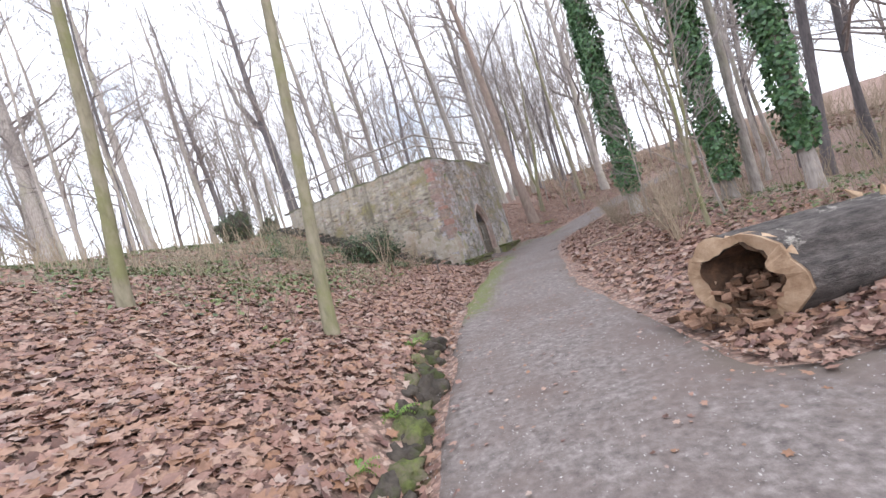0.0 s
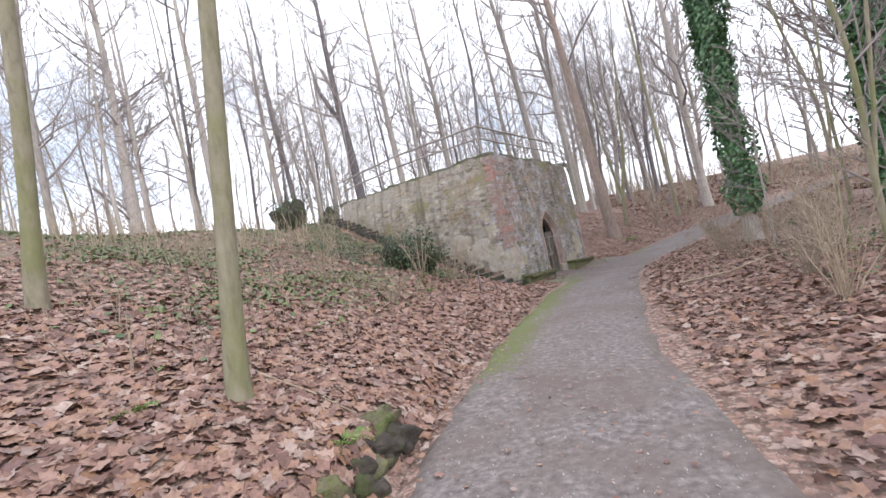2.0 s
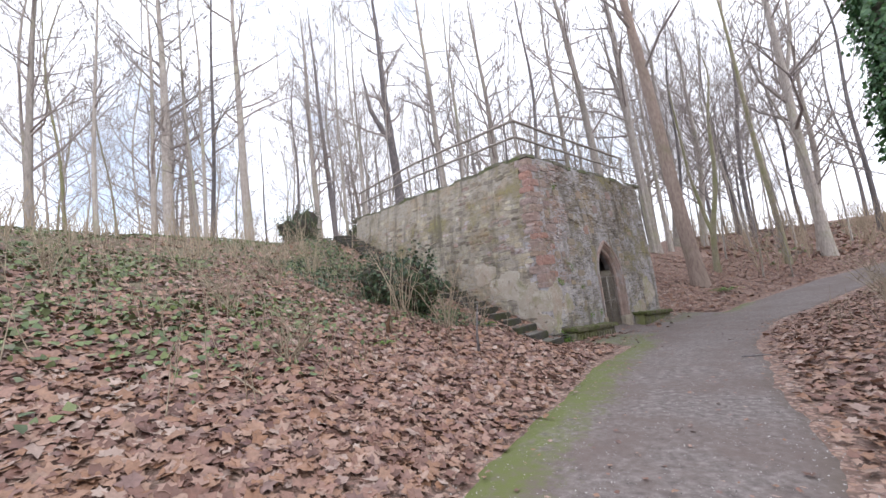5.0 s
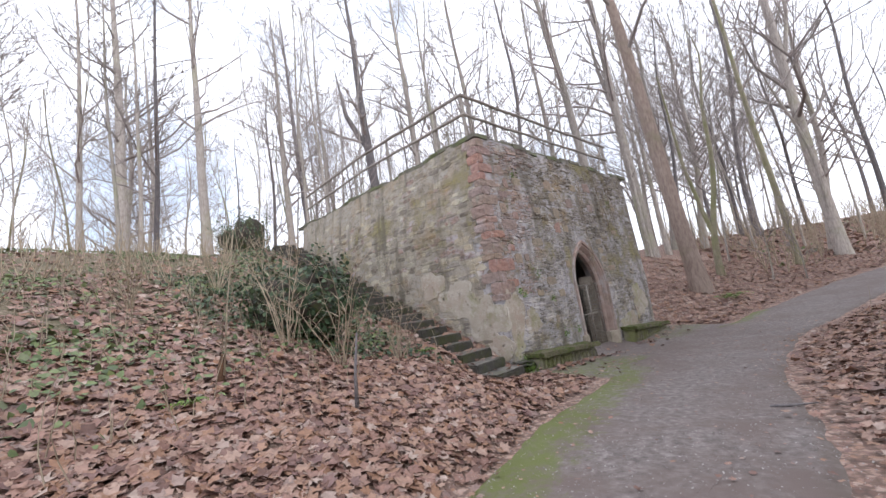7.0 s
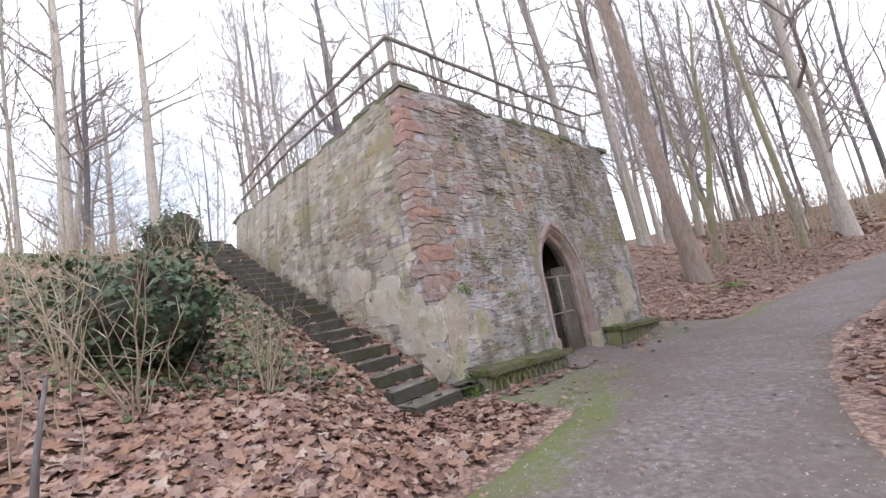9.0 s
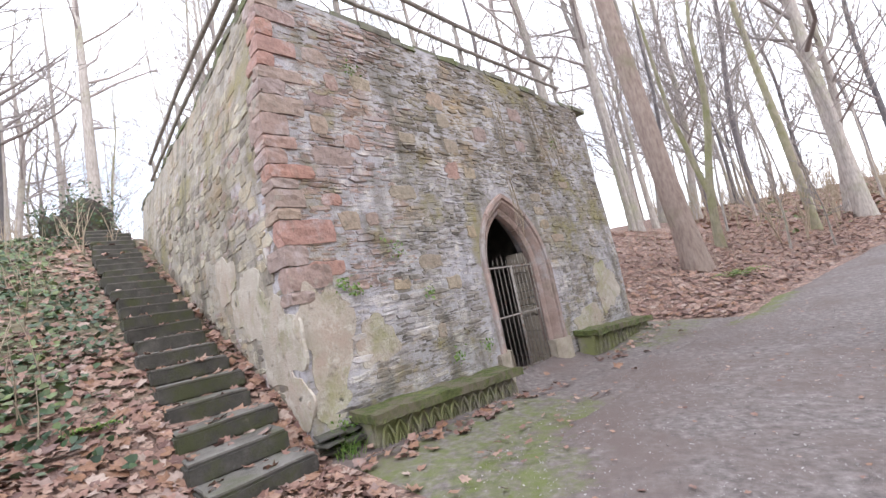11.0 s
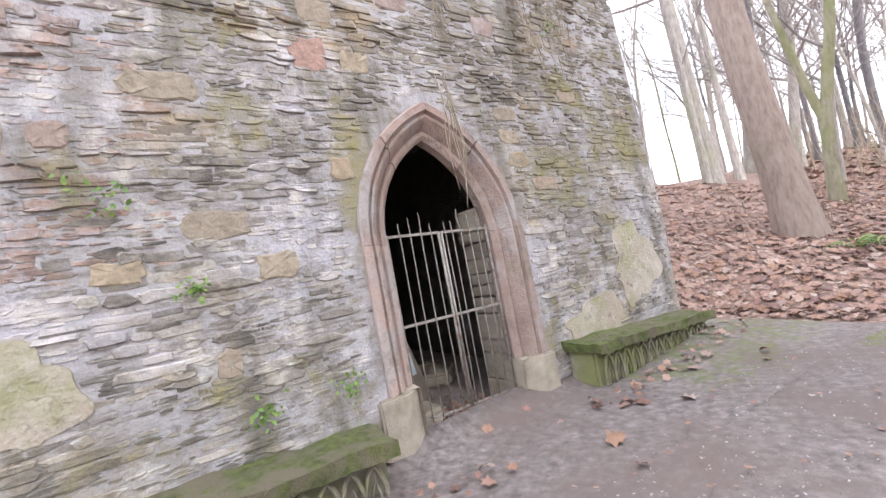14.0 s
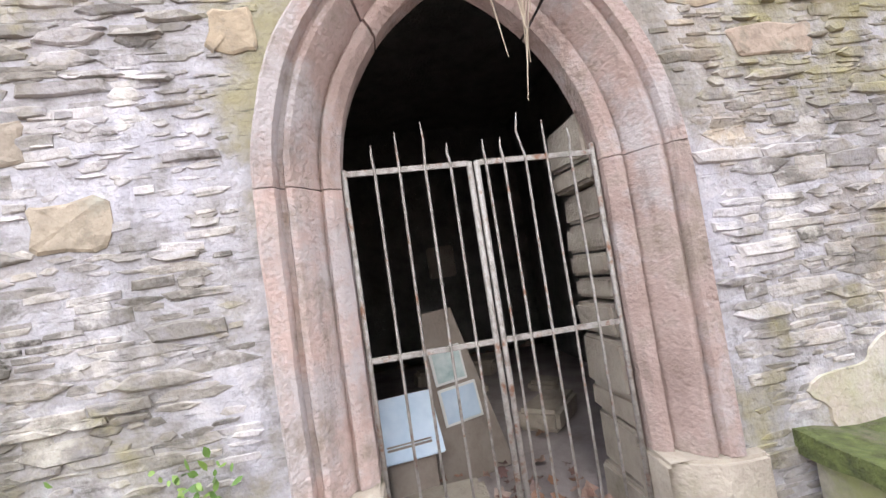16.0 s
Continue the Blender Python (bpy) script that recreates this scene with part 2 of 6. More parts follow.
def streaks(m, colour, low=0.57, high=0.66, share=0.85, scale=(3.0, 3.0, 26.0), relief=0.4):
    """Thin dark level cracks, as of slate laid on its bed."""
    n, l = m.node_tree.nodes, m.node_tree.links
    b = n["Principled BSDF"]
    under = b.inputs["Base Color"].links[0].from_socket
    geo = [x for x in n if x.type == "NEW_GEOMETRY"][0]
    mp = n.new("ShaderNodeMapping")
    mp.inputs["Scale"].default_value = scale
    mp.inputs["Rotation"].default_value = (radians(3), radians(4), 0)
    l.new(geo.outputs["Position"], mp.inputs["Vector"])
    s = n.new("ShaderNodeTexNoise")
    s.inputs["Scale"].default_value, s.inputs["Detail"].default_value, s.inputs["Roughness"].default_value = 1.6, 6, 0.6
    l.new(mp.outputs["Vector"], s.inputs["Vector"])
    sr = n.new("ShaderNodeMapRange")
    sr.inputs["From Min"].default_value, sr.inputs["From Max"].default_value, sr.inputs["To Max"].default_value = low, high, share
    l.new(s.outputs["Fac"], sr.inputs["Value"])
    mx = n.new("ShaderNodeMix")
    mx.data_type = "RGBA"
    mx.inputs["B"].default_value = (*colour, 1)
    l.new(sr.outputs["Result"], mx.inputs["Factor"])
    l.new(under, mx.inputs["A"])
    l.new(mx.outputs["Result"], b.inputs["Base Color"])
    old = [x for x in n if x.type == "BUMP"][0]
    bp = n.new("ShaderNodeBump")
    bp.inputs["Strength"].default_value, bp.inputs["Distance"].default_value, bp.invert = relief, 0.02, True
    l.new(s.outputs["Fac"], bp.inputs["Height"])
    l.new(old.outputs["Normal"], bp.inputs["Normal"])
    l.new(bp.outputs["Normal"], b.inputs["Normal"])
    return m


MOSS, LICHEN, LIME = (0.10, 0.13, 0.03), (0.36, 0.37, 0.31), (0.55, 0.53, 0.48)
mat_litter = over(litter_material(), (0.075, 0.09, 0.04), "green", 2.3, 0.82, 1.1, 0.65)
mat_path = over(over(material("gravel_path", [(0.080, 0.066, 0.064), (0.182, 0.155, 0.148), (0.318, 0.284, 0.274)], 16, 15, 0.9, 0.4, 110, stops=[0.27, 0.5, 0.73], spots=(0.155, 0.120, 0.110), spot_scale=0.9, spot_range=(0.44, 0.62)), (0.128, 0.100, 0.084), "dirt", 3.0, 0.95, 1.3, 0.8), (0.128, 0.155, 0.037), "moss", 7.0, 0.86, 1.12, 0.85)
mat_leaf = palette("dead_leaf", [(0.126, 0.063, 0.049), (0.253, 0.136, 0.107), (0.350, 0.204, 0.160), (0.438, 0.302, 0.243), (0.292, 0.150, 0.087), (0.389, 0.233, 0.166), (0.195, 0.107, 0.097), (0.506, 0.389, 0.331)], 0.6, 25, bump=0.2)
def masonry(name, colours, ochre, island, vary, scale=3.0, moss=0.7, lime=(0.55, 0.52, 0.545), pale=(0.60, 0.56, 0.48)):
    """Weathered stone with level strata, ochre stains, lime smears, algae and cracks."""
    m = material(name, colours, scale, 12, 0.88, 0.45, 55, stops=[0.30, 0.42, 0.50, 0.58, 0.70], spots=ochre, spot_scale=1.3, spot_range=(0.52, 0.72), vary=vary, island=island, stretch=(1, 1, 2.4), flat_grain=True)
    over(m, lime, None, 1.5, 0.52, 0.62, 0.80)
    over(m, pale, None, 3.0, 0.54, 0.63, 0.6)
    over(m, (0.15, 0.128, 0.105), None, 0.9, 0.49, 0.62, 0.70)
    over(m, (0.33, 0.295, 0.125), None, 0.9, 0.53, 0.64, moss)
    over(m, (0.12, 0.108, 0.092), None, 9.0, 0.58, 0.70, 0.7)
    streaks(m, CRACK, 0.60, 0.70, 0.75, (4.0, 4.0, 30.0), 0.30)
    return streaks(m, (0.125, 0.112, 0.085), 0.52, 0.68, 0.75, (2.0, 2.0, 0.30), 0.15)


CRACK = (0.06, 0.055, 0.048)
GREY = [(0.085, 0.077, 0.070), (0.19, 0.172, 0.152), (0.33, 0.30, 0.265), (0.36, 0.335, 0.335), (0.50, 0.465, 0.425)]
MAUVE = [(0.11, 0.085, 0.078), (0.24, 0.175, 0.155), (0.38, 0.27, 0.225), (0.35, 0.30, 0.30), (0.47, 0.39, 0.36)]
BEIGE = [(0.21, 0.19, 0.15), (0.34, 0.305, 0.24), (0.45, 0.41, 0.325), (0.40, 0.365, 0.30), (0.52, 0.475, 0.385)]
mat_slate = masonry("slate_stone", GREY, (0.37, 0.285, 0.19), True, 0.38)
mat_slate_piece = masonry("slate_piece", GREY, (0.37, 0.285, 0.19), False, 0.38)
mat_mauve = masonry("mauve_rubble", MAUVE, (0.36, 0.26, 0.18), True, 0.22)
mat_rubble = masonry("rubble_stone", BEIGE, (0.40, 0.30, 0.18), True, 0.2, 3.0, 0.6, (0.49, 0.41, 0.30), (0.55, 0.47, 0.34))
mat_mortar = masonry("lime_mortar", [(0.19, 0.175, 0.17), (0.30, 0.28, 0.275), (0.385, 0.365, 0.37), (0.405, 0.39, 0.415), (0.52, 0.495, 0.49)], (0.40, 0.33, 0.25), False, 0.0, 5.0, 0.5, (0.47, 0.455, 0.515), (0.56, 0.53, 0.50))
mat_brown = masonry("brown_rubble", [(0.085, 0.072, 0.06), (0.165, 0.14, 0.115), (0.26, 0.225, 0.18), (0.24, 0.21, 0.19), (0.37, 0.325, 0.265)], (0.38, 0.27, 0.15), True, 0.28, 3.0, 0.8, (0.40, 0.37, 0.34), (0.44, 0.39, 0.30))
mat_side_mortar = masonry("side_mortar", [(0.20, 0.175, 0.145), (0.30, 0.265, 0.22), (0.39, 0.35, 0.295), (0.36, 0.33, 0.30), (0.47, 0.43, 0.37)], (0.40, 0.31, 0.21), False, 0.0, 5.0, 0.5, (0.42, 0.37, 0.30), (0.48, 0.43, 0.35))
mat_render = over(over(over(material("lime_render", [(0.36, 0.31, 0.25), (0.45, 0.40, 0.34), (0.52, 0.475, 0.415)], 3, 10, 0.9, 0.5, 40), (0.40, 0.30, 0.245), None, 1.3, 0.50, 0.64, 0.7), (0.25, 0.25, 0.125), None, 2.2, 0.52, 0.66, 0.7), (0.19, 0.155, 0.125), None, 6.0, 0.57, 0.66, 0.75)
over(over(mat_render, (0.56, 0.53, 0.47), None, 4.0, 0.52, 0.62, 0.7), (0.30, 0.30, 0.13), None, 1.6, 0.52, 0.64, 0.6)
streaks(mat_render, CRACK, 0.66, 0.70, 0.8, (3.0, 3.0, 4.0))
mat_red = over(over(material("red_sandstone", [(0.27, 0.195, 0.165), (0.385, 0.285, 0.25), (0.48, 0.395, 0.365)], 4, 11, 0.88, 0.6, 60, vary=0.15), (0.40, 0.37, 0.365), None, 1.8, 0.49, 0.60, 0.80), (0.20, 0.155, 0.115), None, 4.0, 0.52, 0.64, 0.75)
streaks(mat_red, (0.13, 0.105, 0.085), 0.56, 0.70, 0.6, (5.0, 5.0, 1.0), 0.1)
mat_quoin = over(over(palette("red_quoin", [(0.46, 0.24, 0.185), (0.44, 0.29, 0.245), (0.37, 0.28, 0.25), (0.42, 0.32, 0.25), (0.35, 0.265, 0.25), (0.47, 0.26, 0.21)], 0.85, 14, False, (0.45, 0.38, 0.37), 2.2, (0.52, 0.68), 0.7), (0.15, 0.12, 0.10), None, 5.0, 0.55, 0.68, 0.7), LICHEN, None, 6.0, 0.57, 0.7, 0.5)
mat_ochre = over(palette("ochre_stone", [(0.42, 0.33, 0.225), (0.44, 0.365, 0.275), (0.37, 0.315, 0.25), (0.45, 0.34, 0.26)], 0.88, 16, False, (0.24, 0.20, 0.15), 9.0, (0.52, 0.64), 0.6), LICHEN, None, 6.0, 0.57, 0.7, 0.5)
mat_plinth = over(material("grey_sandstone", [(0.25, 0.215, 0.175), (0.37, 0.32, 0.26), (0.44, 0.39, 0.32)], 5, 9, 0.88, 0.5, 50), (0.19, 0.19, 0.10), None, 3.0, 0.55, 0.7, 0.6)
mat_bench = over(material("bench_stone", [(0.12, 0.11, 0.085), (0.22, 0.20, 0.155), (0.32, 0.295, 0.23)], 8, 8, 0.9, 0.4, 60), (0.20, 0.215, 0.075), None, 3.0, 0.43, 0.58, 0.8)
mat_moss = over(material("moss", [(0.05, 0.06, 0.02), (0.10, 0.12, 0.035), (0.16, 0.19, 0.055)], 22, 9, 0.95, 1.0, 110, spots=(0.17, 0.145, 0.10), spot_scale=4, spot_range=(0.45, 0.58)), (0.20, 0.24, 0.06), None, 2.2, 0.56, 0.66, 0.7)
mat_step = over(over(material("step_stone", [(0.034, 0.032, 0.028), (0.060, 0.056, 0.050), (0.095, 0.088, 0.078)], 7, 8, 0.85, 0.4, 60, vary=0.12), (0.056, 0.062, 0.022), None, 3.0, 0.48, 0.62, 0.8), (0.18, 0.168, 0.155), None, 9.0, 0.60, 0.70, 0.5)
mat_tread = over(material("skylit_tread", [(0.085, 0.078, 0.070), (0.16, 0.148, 0.135), (0.25, 0.235, 0.22)], 6, 8, 0.8, 0.4, 60), (0.06, 0.065, 0.025), None, 3.0, 0.52, 0.64, 0.7)
mat_dark = material("shaded_cellar_stone", [(0.10, 0.10, 0.09), (0.17, 0.165, 0.15), (0.22, 0.21, 0.19)], 5, 8, 0.9, 0.6, 40)
mat_iron = material("weathered_iron", [(0.16, 0.14, 0.125), (0.30, 0.275, 0.25), (0.38, 0.355, 0.33)], 30, 6, 0.6, 0.3, 120, spots=(0.20, 0.10, 0.06), spot_scale=18, spot_range=(0.55, 0.66), metal=0.25)
mat_rail = material("weathered_rail", [(0.21, 0.185, 0.165), (0.34, 0.305, 0.28), (0.45, 0.41, 0.38)], 12, 6, 0.8, 0.3, 80)
# grey bark and twig colours are lifted to carry haze on far trees
mat_bark = over(material("hazy_grey_bark", [(0.224, 0.199, 0.182), (0.380, 0.345, 0.319), (0.517, 0.475, 0.440)], 3, 9, 0.9, 0.6, 26, vary=0.22, stretch=(6, 6, 1.2)), (0.293, 0.310, 0.172), None, 0.5, 0.52, 0.70, 0.6)
mat_bark_dark = material("dark_bark", [(0.101, 0.092, 0.101), (0.176, 0.162, 0.169), (0.243, 0.223, 0.223)], 3, 9, 0.9, 0.6, 26, vary=0.25, stretch=(6, 6, 1.2))
mat_bark_green = over(material("green_bark", [(0.19, 0.175, 0.125), (0.29, 0.265, 0.19), (0.36, 0.325, 0.245)], 3, 9, 0.9, 0.4, 30, vary=0.12, stretch=(5, 5, 1.5)), (0.20, 0.215, 0.085), None, 1.2, 0.46, 0.62, 0.7)
mat_bark_pink = over(material("brown_bark", [(0.198, 0.149, 0.126), (0.297, 0.230, 0.198), (0.369, 0.302, 0.261)], 3, 9, 0.9, 0.5, 26, stretch=(6, 6, 1.5)), (0.153, 0.162, 0.081), None, 0.7, 0.54, 0.7, 0.55)
mat_twig = material("twig", [(0.238, 0.212, 0.204), (0.391, 0.348, 0.332)], 6, 4, 0.9, 0, vary=0.25)
mat_shrub = material("shrub_twig", [(0.275, 0.219, 0.163), (0.450, 0.375, 0.281)], 9, 4, 0.9, 0, vary=0.2)
mat_ivy = palette("ivy_leaf", [(0.037, 0.093, 0.044), (0.076, 0.170, 0.068), (0.128, 0.264, 0.093), (0.085, 0.196, 0.102), (0.170, 0.323, 0.128)], 0.4, 20, bump=0.1)
mat_green = palette("ground_ivy_leaf", [(0.075, 0.112, 0.045), (0.128, 0.180, 0.068), (0.195, 0.247, 0.090), (0.150, 0.173, 0.090)], 0.5, 20, bump=0.1)
mat_fresh = palette("fresh_leaf", [(0.10, 0.20, 0.035), (0.16, 0.28, 0.05), (0.24, 0.34, 0.07)], 0.5, 20, bump=0.1)
mat_cutwood = material("cut_wood", [(0.26, 0.165, 0.10), (0.42, 0.29, 0.19), (0.52, 0.385, 0.27)], 8, 8, 0.85, 0.4, 60)
mat_rotten = material("rotten_wood", [(0.035, 0.022, 0.015), (0.09, 0.05, 0.03), (0.17, 0.09, 0.05)], 9, 9, 0.95, 0.9, 40)
mat_logbark = over(material("log_bark", [(0.028, 0.024, 0.024), (0.075, 0.065, 0.062), (0.15, 0.132, 0.125)], 5, 10, 0.9, 0.9, 24, stretch=(1.5, 4, 4)), (0.45, 0.42, 0.38), None, 2.6, 0.58, 0.64, 0.8)
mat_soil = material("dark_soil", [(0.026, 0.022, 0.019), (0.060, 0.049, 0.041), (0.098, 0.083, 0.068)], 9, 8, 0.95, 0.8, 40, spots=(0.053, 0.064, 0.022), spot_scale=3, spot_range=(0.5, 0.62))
mat_board = material("board_wood", [(0.22, 0.18, 0.15), (0.31, 0.265, 0.225)], 8, 6, 0.8, 0.2, 50)
mat_panel = material("panel_face", [(0.42, 0.55, 0.68), (0.60, 0.70, 0.80)], 6, 3, 0.3, 0)
mat_panel_green = material("panel_picture", [(0.30, 0.42, 0.42), (0.50, 0.60, 0.58), (0.66, 0.72, 0.70)], 12, 5, 0.3, 0)
mat_white = material("white_edge", [(0.68, 0.68, 0.66), (0.76, 0.76, 0.74)], 5, 3, 0.5, 0)
mat_house = material("pale_house_wall", [(0.50, 0.47, 0.44), (0.60, 0.57, 0.54)], 2, 4, 0.9, 0.1, 20)
mat_roof = material("grey_roof", [(0.16, 0.14, 0.14), (0.24, 0.21, 0.21)], 3, 5, 0.8, 0.2, 20)
mat_glass = material("window_glass", [(0.05, 0.06, 0.07), (0.08, 0.09, 0.10)], 2, 2, 0.15, 0)

mat_dust = material("trodden_dust", [(0.24, 0.20, 0.19), (0.33, 0.285, 0.275), (0.40, 0.355, 0.34)], 5, 9, 0.95, 0.2, 80)
mat_ivy_dark = palette("dark_ivy_leaf", [(0.022, 0.045, 0.024), (0.045, 0.085, 0.040), (0.075, 0.130, 0.058), (0.12, 0.16, 0.085)], 0.45, 20, bump=0.1)


# ---- helpers ----
def mesh_ob(name, verts, faces, mat, parent=None, label="", smooth_it=False):
    me = bpy.data.meshes.new(name)
    me.from_pydata([tuple(v) for v in verts], [], [tuple(f) for f in faces])
    me.materials.append(mat)
    if smooth_it:
        me.polygons.foreach_set("use_smooth", [True] * len(me.polygons))
    me.update()
    ob = new(name, me)
    if parent:
        ob.parent = parent
    return tagged(ob, label)


def part(name, bm, mat, parent, label="", smooth_it=False):
    me = bpy.data.meshes.new(name)
    bm.to_mesh(me)
    bm.free()
    me.materials.append(mat)
    if smooth_it:
        me.polygons.foreach_set("use_smooth", [True] * len(me.polygons))
        if smooth_it != True:
            me.set_sharp_from_angle(angle=smooth_it)
    ob = new(name, me)
    ob.parent = parent
    return tagged(ob, label)


def thing(name, m, label, category, group="", kind=""):
    ob = new(name)
    ob.empty_display_size = 0.1
    ob.matrix_basis = m
    return tagged(ob, label, category, group, kind)


def box(sx, sy, sz, bevel=0.01, jitter=0.0, at=(0, 0, 0), cuts=0):
    """A bevelled block standing on z = 0 of its own, centred in x and y."""
    bm = bmesh.new()
    bmesh.ops.create_cube(bm, size=1)
    if cuts:
        bmesh.ops.subdivide_edges(bm, edges=bm.edges[:], cuts=cuts, use_grid_fill=True)
    for v in bm.verts:
        v.co = Vector((v.co.x * sx, v.co.y * sy, (v.co.z + 0.5) * sz))
        if jitter:
            v.co += Vector([random.uniform(-jitter, jitter) for _ in range(3)])
        v.co += Vector(at)
    if bevel:
        bmesh.ops.bevel(bm, geom=[e for e in bm.edges if e.calc_face_angle(0) > 0.6], offset=bevel, segments=2, affect="EDGES")
    return bm


class Tubes:
    """Collects tapered tubes into one mesh."""

    def __init__(self):
        self.v, self.f = [], []

    def add(self, pts, radii, sides=6, cap=False):
        pts = [Vector(p) for p in pts]
        start = len(self.v)
        ref = Vector((0.37, 0.91, 0.18))
        for i, p in enumerate(pts):
            d = (pts[min(i + 1, len(pts) - 1)] - pts[max(i - 1, 0)]).normalized()
            a = d.cross(ref)
            if a.length < 0.05:
                a = d.cross(Vector((1, 0, 0)))
            a.normalize()
            b = d.cross(a)
            for k in range(sides):
                g = 2 * math.pi * k / sides
                self.v.append(p + (a * math.cos(g) + b * math.sin(g)) * radii[i])
        for i in range(len(pts) - 1):
            for k in range(sides):
                q = start + i * sides
                self.f.append((q + k, q + (k + 1) % sides, q + sides + (k + 1) % sides, q + sides + k))
        if cap:
            self.f.append(tuple(range(start + sides - 1, start - 1, -1)))
            self.f.append(tuple(range(start + (len(pts) - 1) * sides, start + len(pts) * sides)))

    def done(self, name, mat, parent, label=""):
        return mesh_ob(name, self.v, self.f, mat, parent, label, True)


def at_building(u, w, z):
    return Vector((CX + u * DU[0] + w * DW[0], CY + u * DU[1] + w * DW[1], z))


# local axes of the building: x along the front, y into the hill, z up
BUILD = Matrix(((DU[0], DW[0], 0, CX), (DU[1], DW[1], 0, CY), (0, 0, 1, 0), (0, 0, 0, 1)))


# ---- ground ----
def lines(low, high, step, far):
    mid = list(np.arange(low, high + step / 2, step))
    out, d = [], step
    while (out[-1] if out else 0) < far:
        d *= 1.13
        out.append((out[-1] if out else 0) + d)
    return np.array([low - o for o in reversed(out)] + mid + [high + o for o in out])


def grid(name, xs, ys, zf, mat):
    X, Y = np.meshgrid(xs, ys)
    Z = zf(X, Y)
    n = len(xs)
    verts = np.stack([X, Y, Z], -1).reshape(-1, 3)
    faces = [(j * n + i, j * n + i + 1, (j + 1) * n + i + 1, (j + 1) * n + i) for j in range(len(ys) - 1) for i in range(n - 1)]
    return mesh_ob(name, verts.tolist(), faces, mat, None, "", True), verts


def float_layer(ob, name, values):
    a = ob.data.attributes.new(name, "FLOAT", "POINT")
    a.data.foreach_set("value", np.asarray(values, np.float32))


def ground_height(x, y):
    z = height(x, y)
    d, s = along_way(x, y)
    wide = smooth(2.3, 1.3, s) * smooth(0.8, 0.2, d) * smooth(-4.9, -4.2, d)
    return z - 0.03 * np.maximum(smooth(1.0, 0.6, np.abs(d)), wide)


ground, gv = grid("ground", lines(-8, 10, 0.17, 420), lines(-3, 26, 0.17, 420), ground_height, mat_litter)
tagged(ground, "sloping woodland ground under brown leaf litter", "ground", kind="structure")
gd, gs = along_way(gv[:, 0], gv[:, 1])
green = 0.62 * smooth(2.5, 5.0, gd) * smooth(4, 8, gs) * (1 - smooth(11, 15, gd)) * (1 - smooth(17, 20, gs)) + 0.25 * smooth(-4, -8, gd)
float_layer(ground, "green", green)

# the path: a strip whose ragged edges sink into the ground
rows_s = np.concatenate([np.arange(-7, 27, 0.16), np.arange(27, 60, 0.6)])
cols = np.linspace(-1.35, 1.35, 31)
WIDE = 3.6                              # the path opens to the right where it begins
pv, pmoss, pdirt = [], [], []
for s in rows_s:
    i = int(np.clip(np.searchsorted(WAY_S, s + 40) - 1, 0, len(WAY) - 2))
    ease = []
    for ds in (-0.9, -0.45, 0, 0.45, 0.9):
        ease.append([np.interp(s + ds + 40, WAY_S, WAY[:, 0]), np.interp(s + ds + 40, WAY_S, WAY[:, 1])])
    ease = np.array(ease)
    c, t = ease.mean(0), ease[-1] - ease[0]
    t = t / np.hypot(*t)
    for k in cols:
        open_ = WIDE * float(smooth(2.7, 1.5, s)) * max(0.0, -k) / 1.35
        x, y = c[0] - t[1] * (k - open_), c[1] + t[0] * (k - open_)
        wob = 0.10 * noise.noise((x * 0.9, y * 0.9, 1.7)) + 0.07 * noise.noise((x * 3.1, y * 3.1, 4.2))
        edge = abs(k + wob)
        z = float(height(x, y)) + 0.014 + 0.008 * noise.noise((x * 2, y * 2, 0)) - 0.10 * float(smooth(0.97, 1.20, edge))
        pv.append((x, y, z))
        pmoss.append(0.59 * float(smooth(-0.15, 0.9, k + 0.9 * wob)) * float(smooth(5.0, 7.5, s)) * (1 - float(smooth(15.0, 17.0, s))) + 0.10 * float(smooth(0.9, 1.1, k)) + 0.55 * float(smooth(0.35, 0.9, k + wob)) * float(smooth(19.5, 20.5, s)) * (1 - float(smooth(22.5, 24, s))))
        pdirt.append(0.55 * float(smooth(0.65, 1.05, edge)) + 0.12 + 0.45 * float(smooth(4.0, 1.5, s)) * float(smooth(0.3, -0.7, k)))
nc = len(cols)
pf = [(j * nc + i + 1, j * nc + i, (j + 1) * nc + i, (j + 1) * nc + i + 1) for j in range(len(rows_s) - 1) for i in range(nc - 1)]
path = tagged(mesh_ob("path", pv, pf, mat_path, None, "", True), "trodden grey gravel footpath with a mossy edge", "path", kind="structure")
float_layer(path, "moss", pmoss)
float_layer(path, "dirt", pdirt)

# the court before the front: packed earth, green along the wall
fx, fy = np.arange(-0.7, 6.9, 0.15), np.arange(-2.6, 1.3, 0.15)
FU, FW = np.meshgrid(fx, fy)
fp = np.stack([CX + FU * DU[0] + FW * DW[0], CY + FU * DU[1] + FW * DW[1]], -1)
fh = height(fp[..., 0], fp[..., 1])
fd, fs = along_way(fp[..., 0], fp[..., 1])
sink = 0.08 * np.maximum(smooth(0.1, -0.6, FU), smooth(6.2, 6.8, FU)) + 0.06 * smooth(0.9, 0.6, fd) - 0.016 + 0.25 * smooth(0.15, 0.3, FW) * (np.abs(FU - 3.03) > 0.5)
fv = np.stack([fp[..., 0], fp[..., 1], fh - sink], -1).reshape(-1, 3)
nf = len(fx)
ff = [(j * nf + i, j * nf + i + 1, (j + 1) * nf + i + 1, (j + 1) * nf + i) for j in range(len(fy) - 1) for i in range(nf - 1)]
court = tagged(mesh_ob("court_ground", fv.tolist(), ff, mat_path, None, "", True), "packed grey earth with green moss before the stone front", "ground", kind="structure")
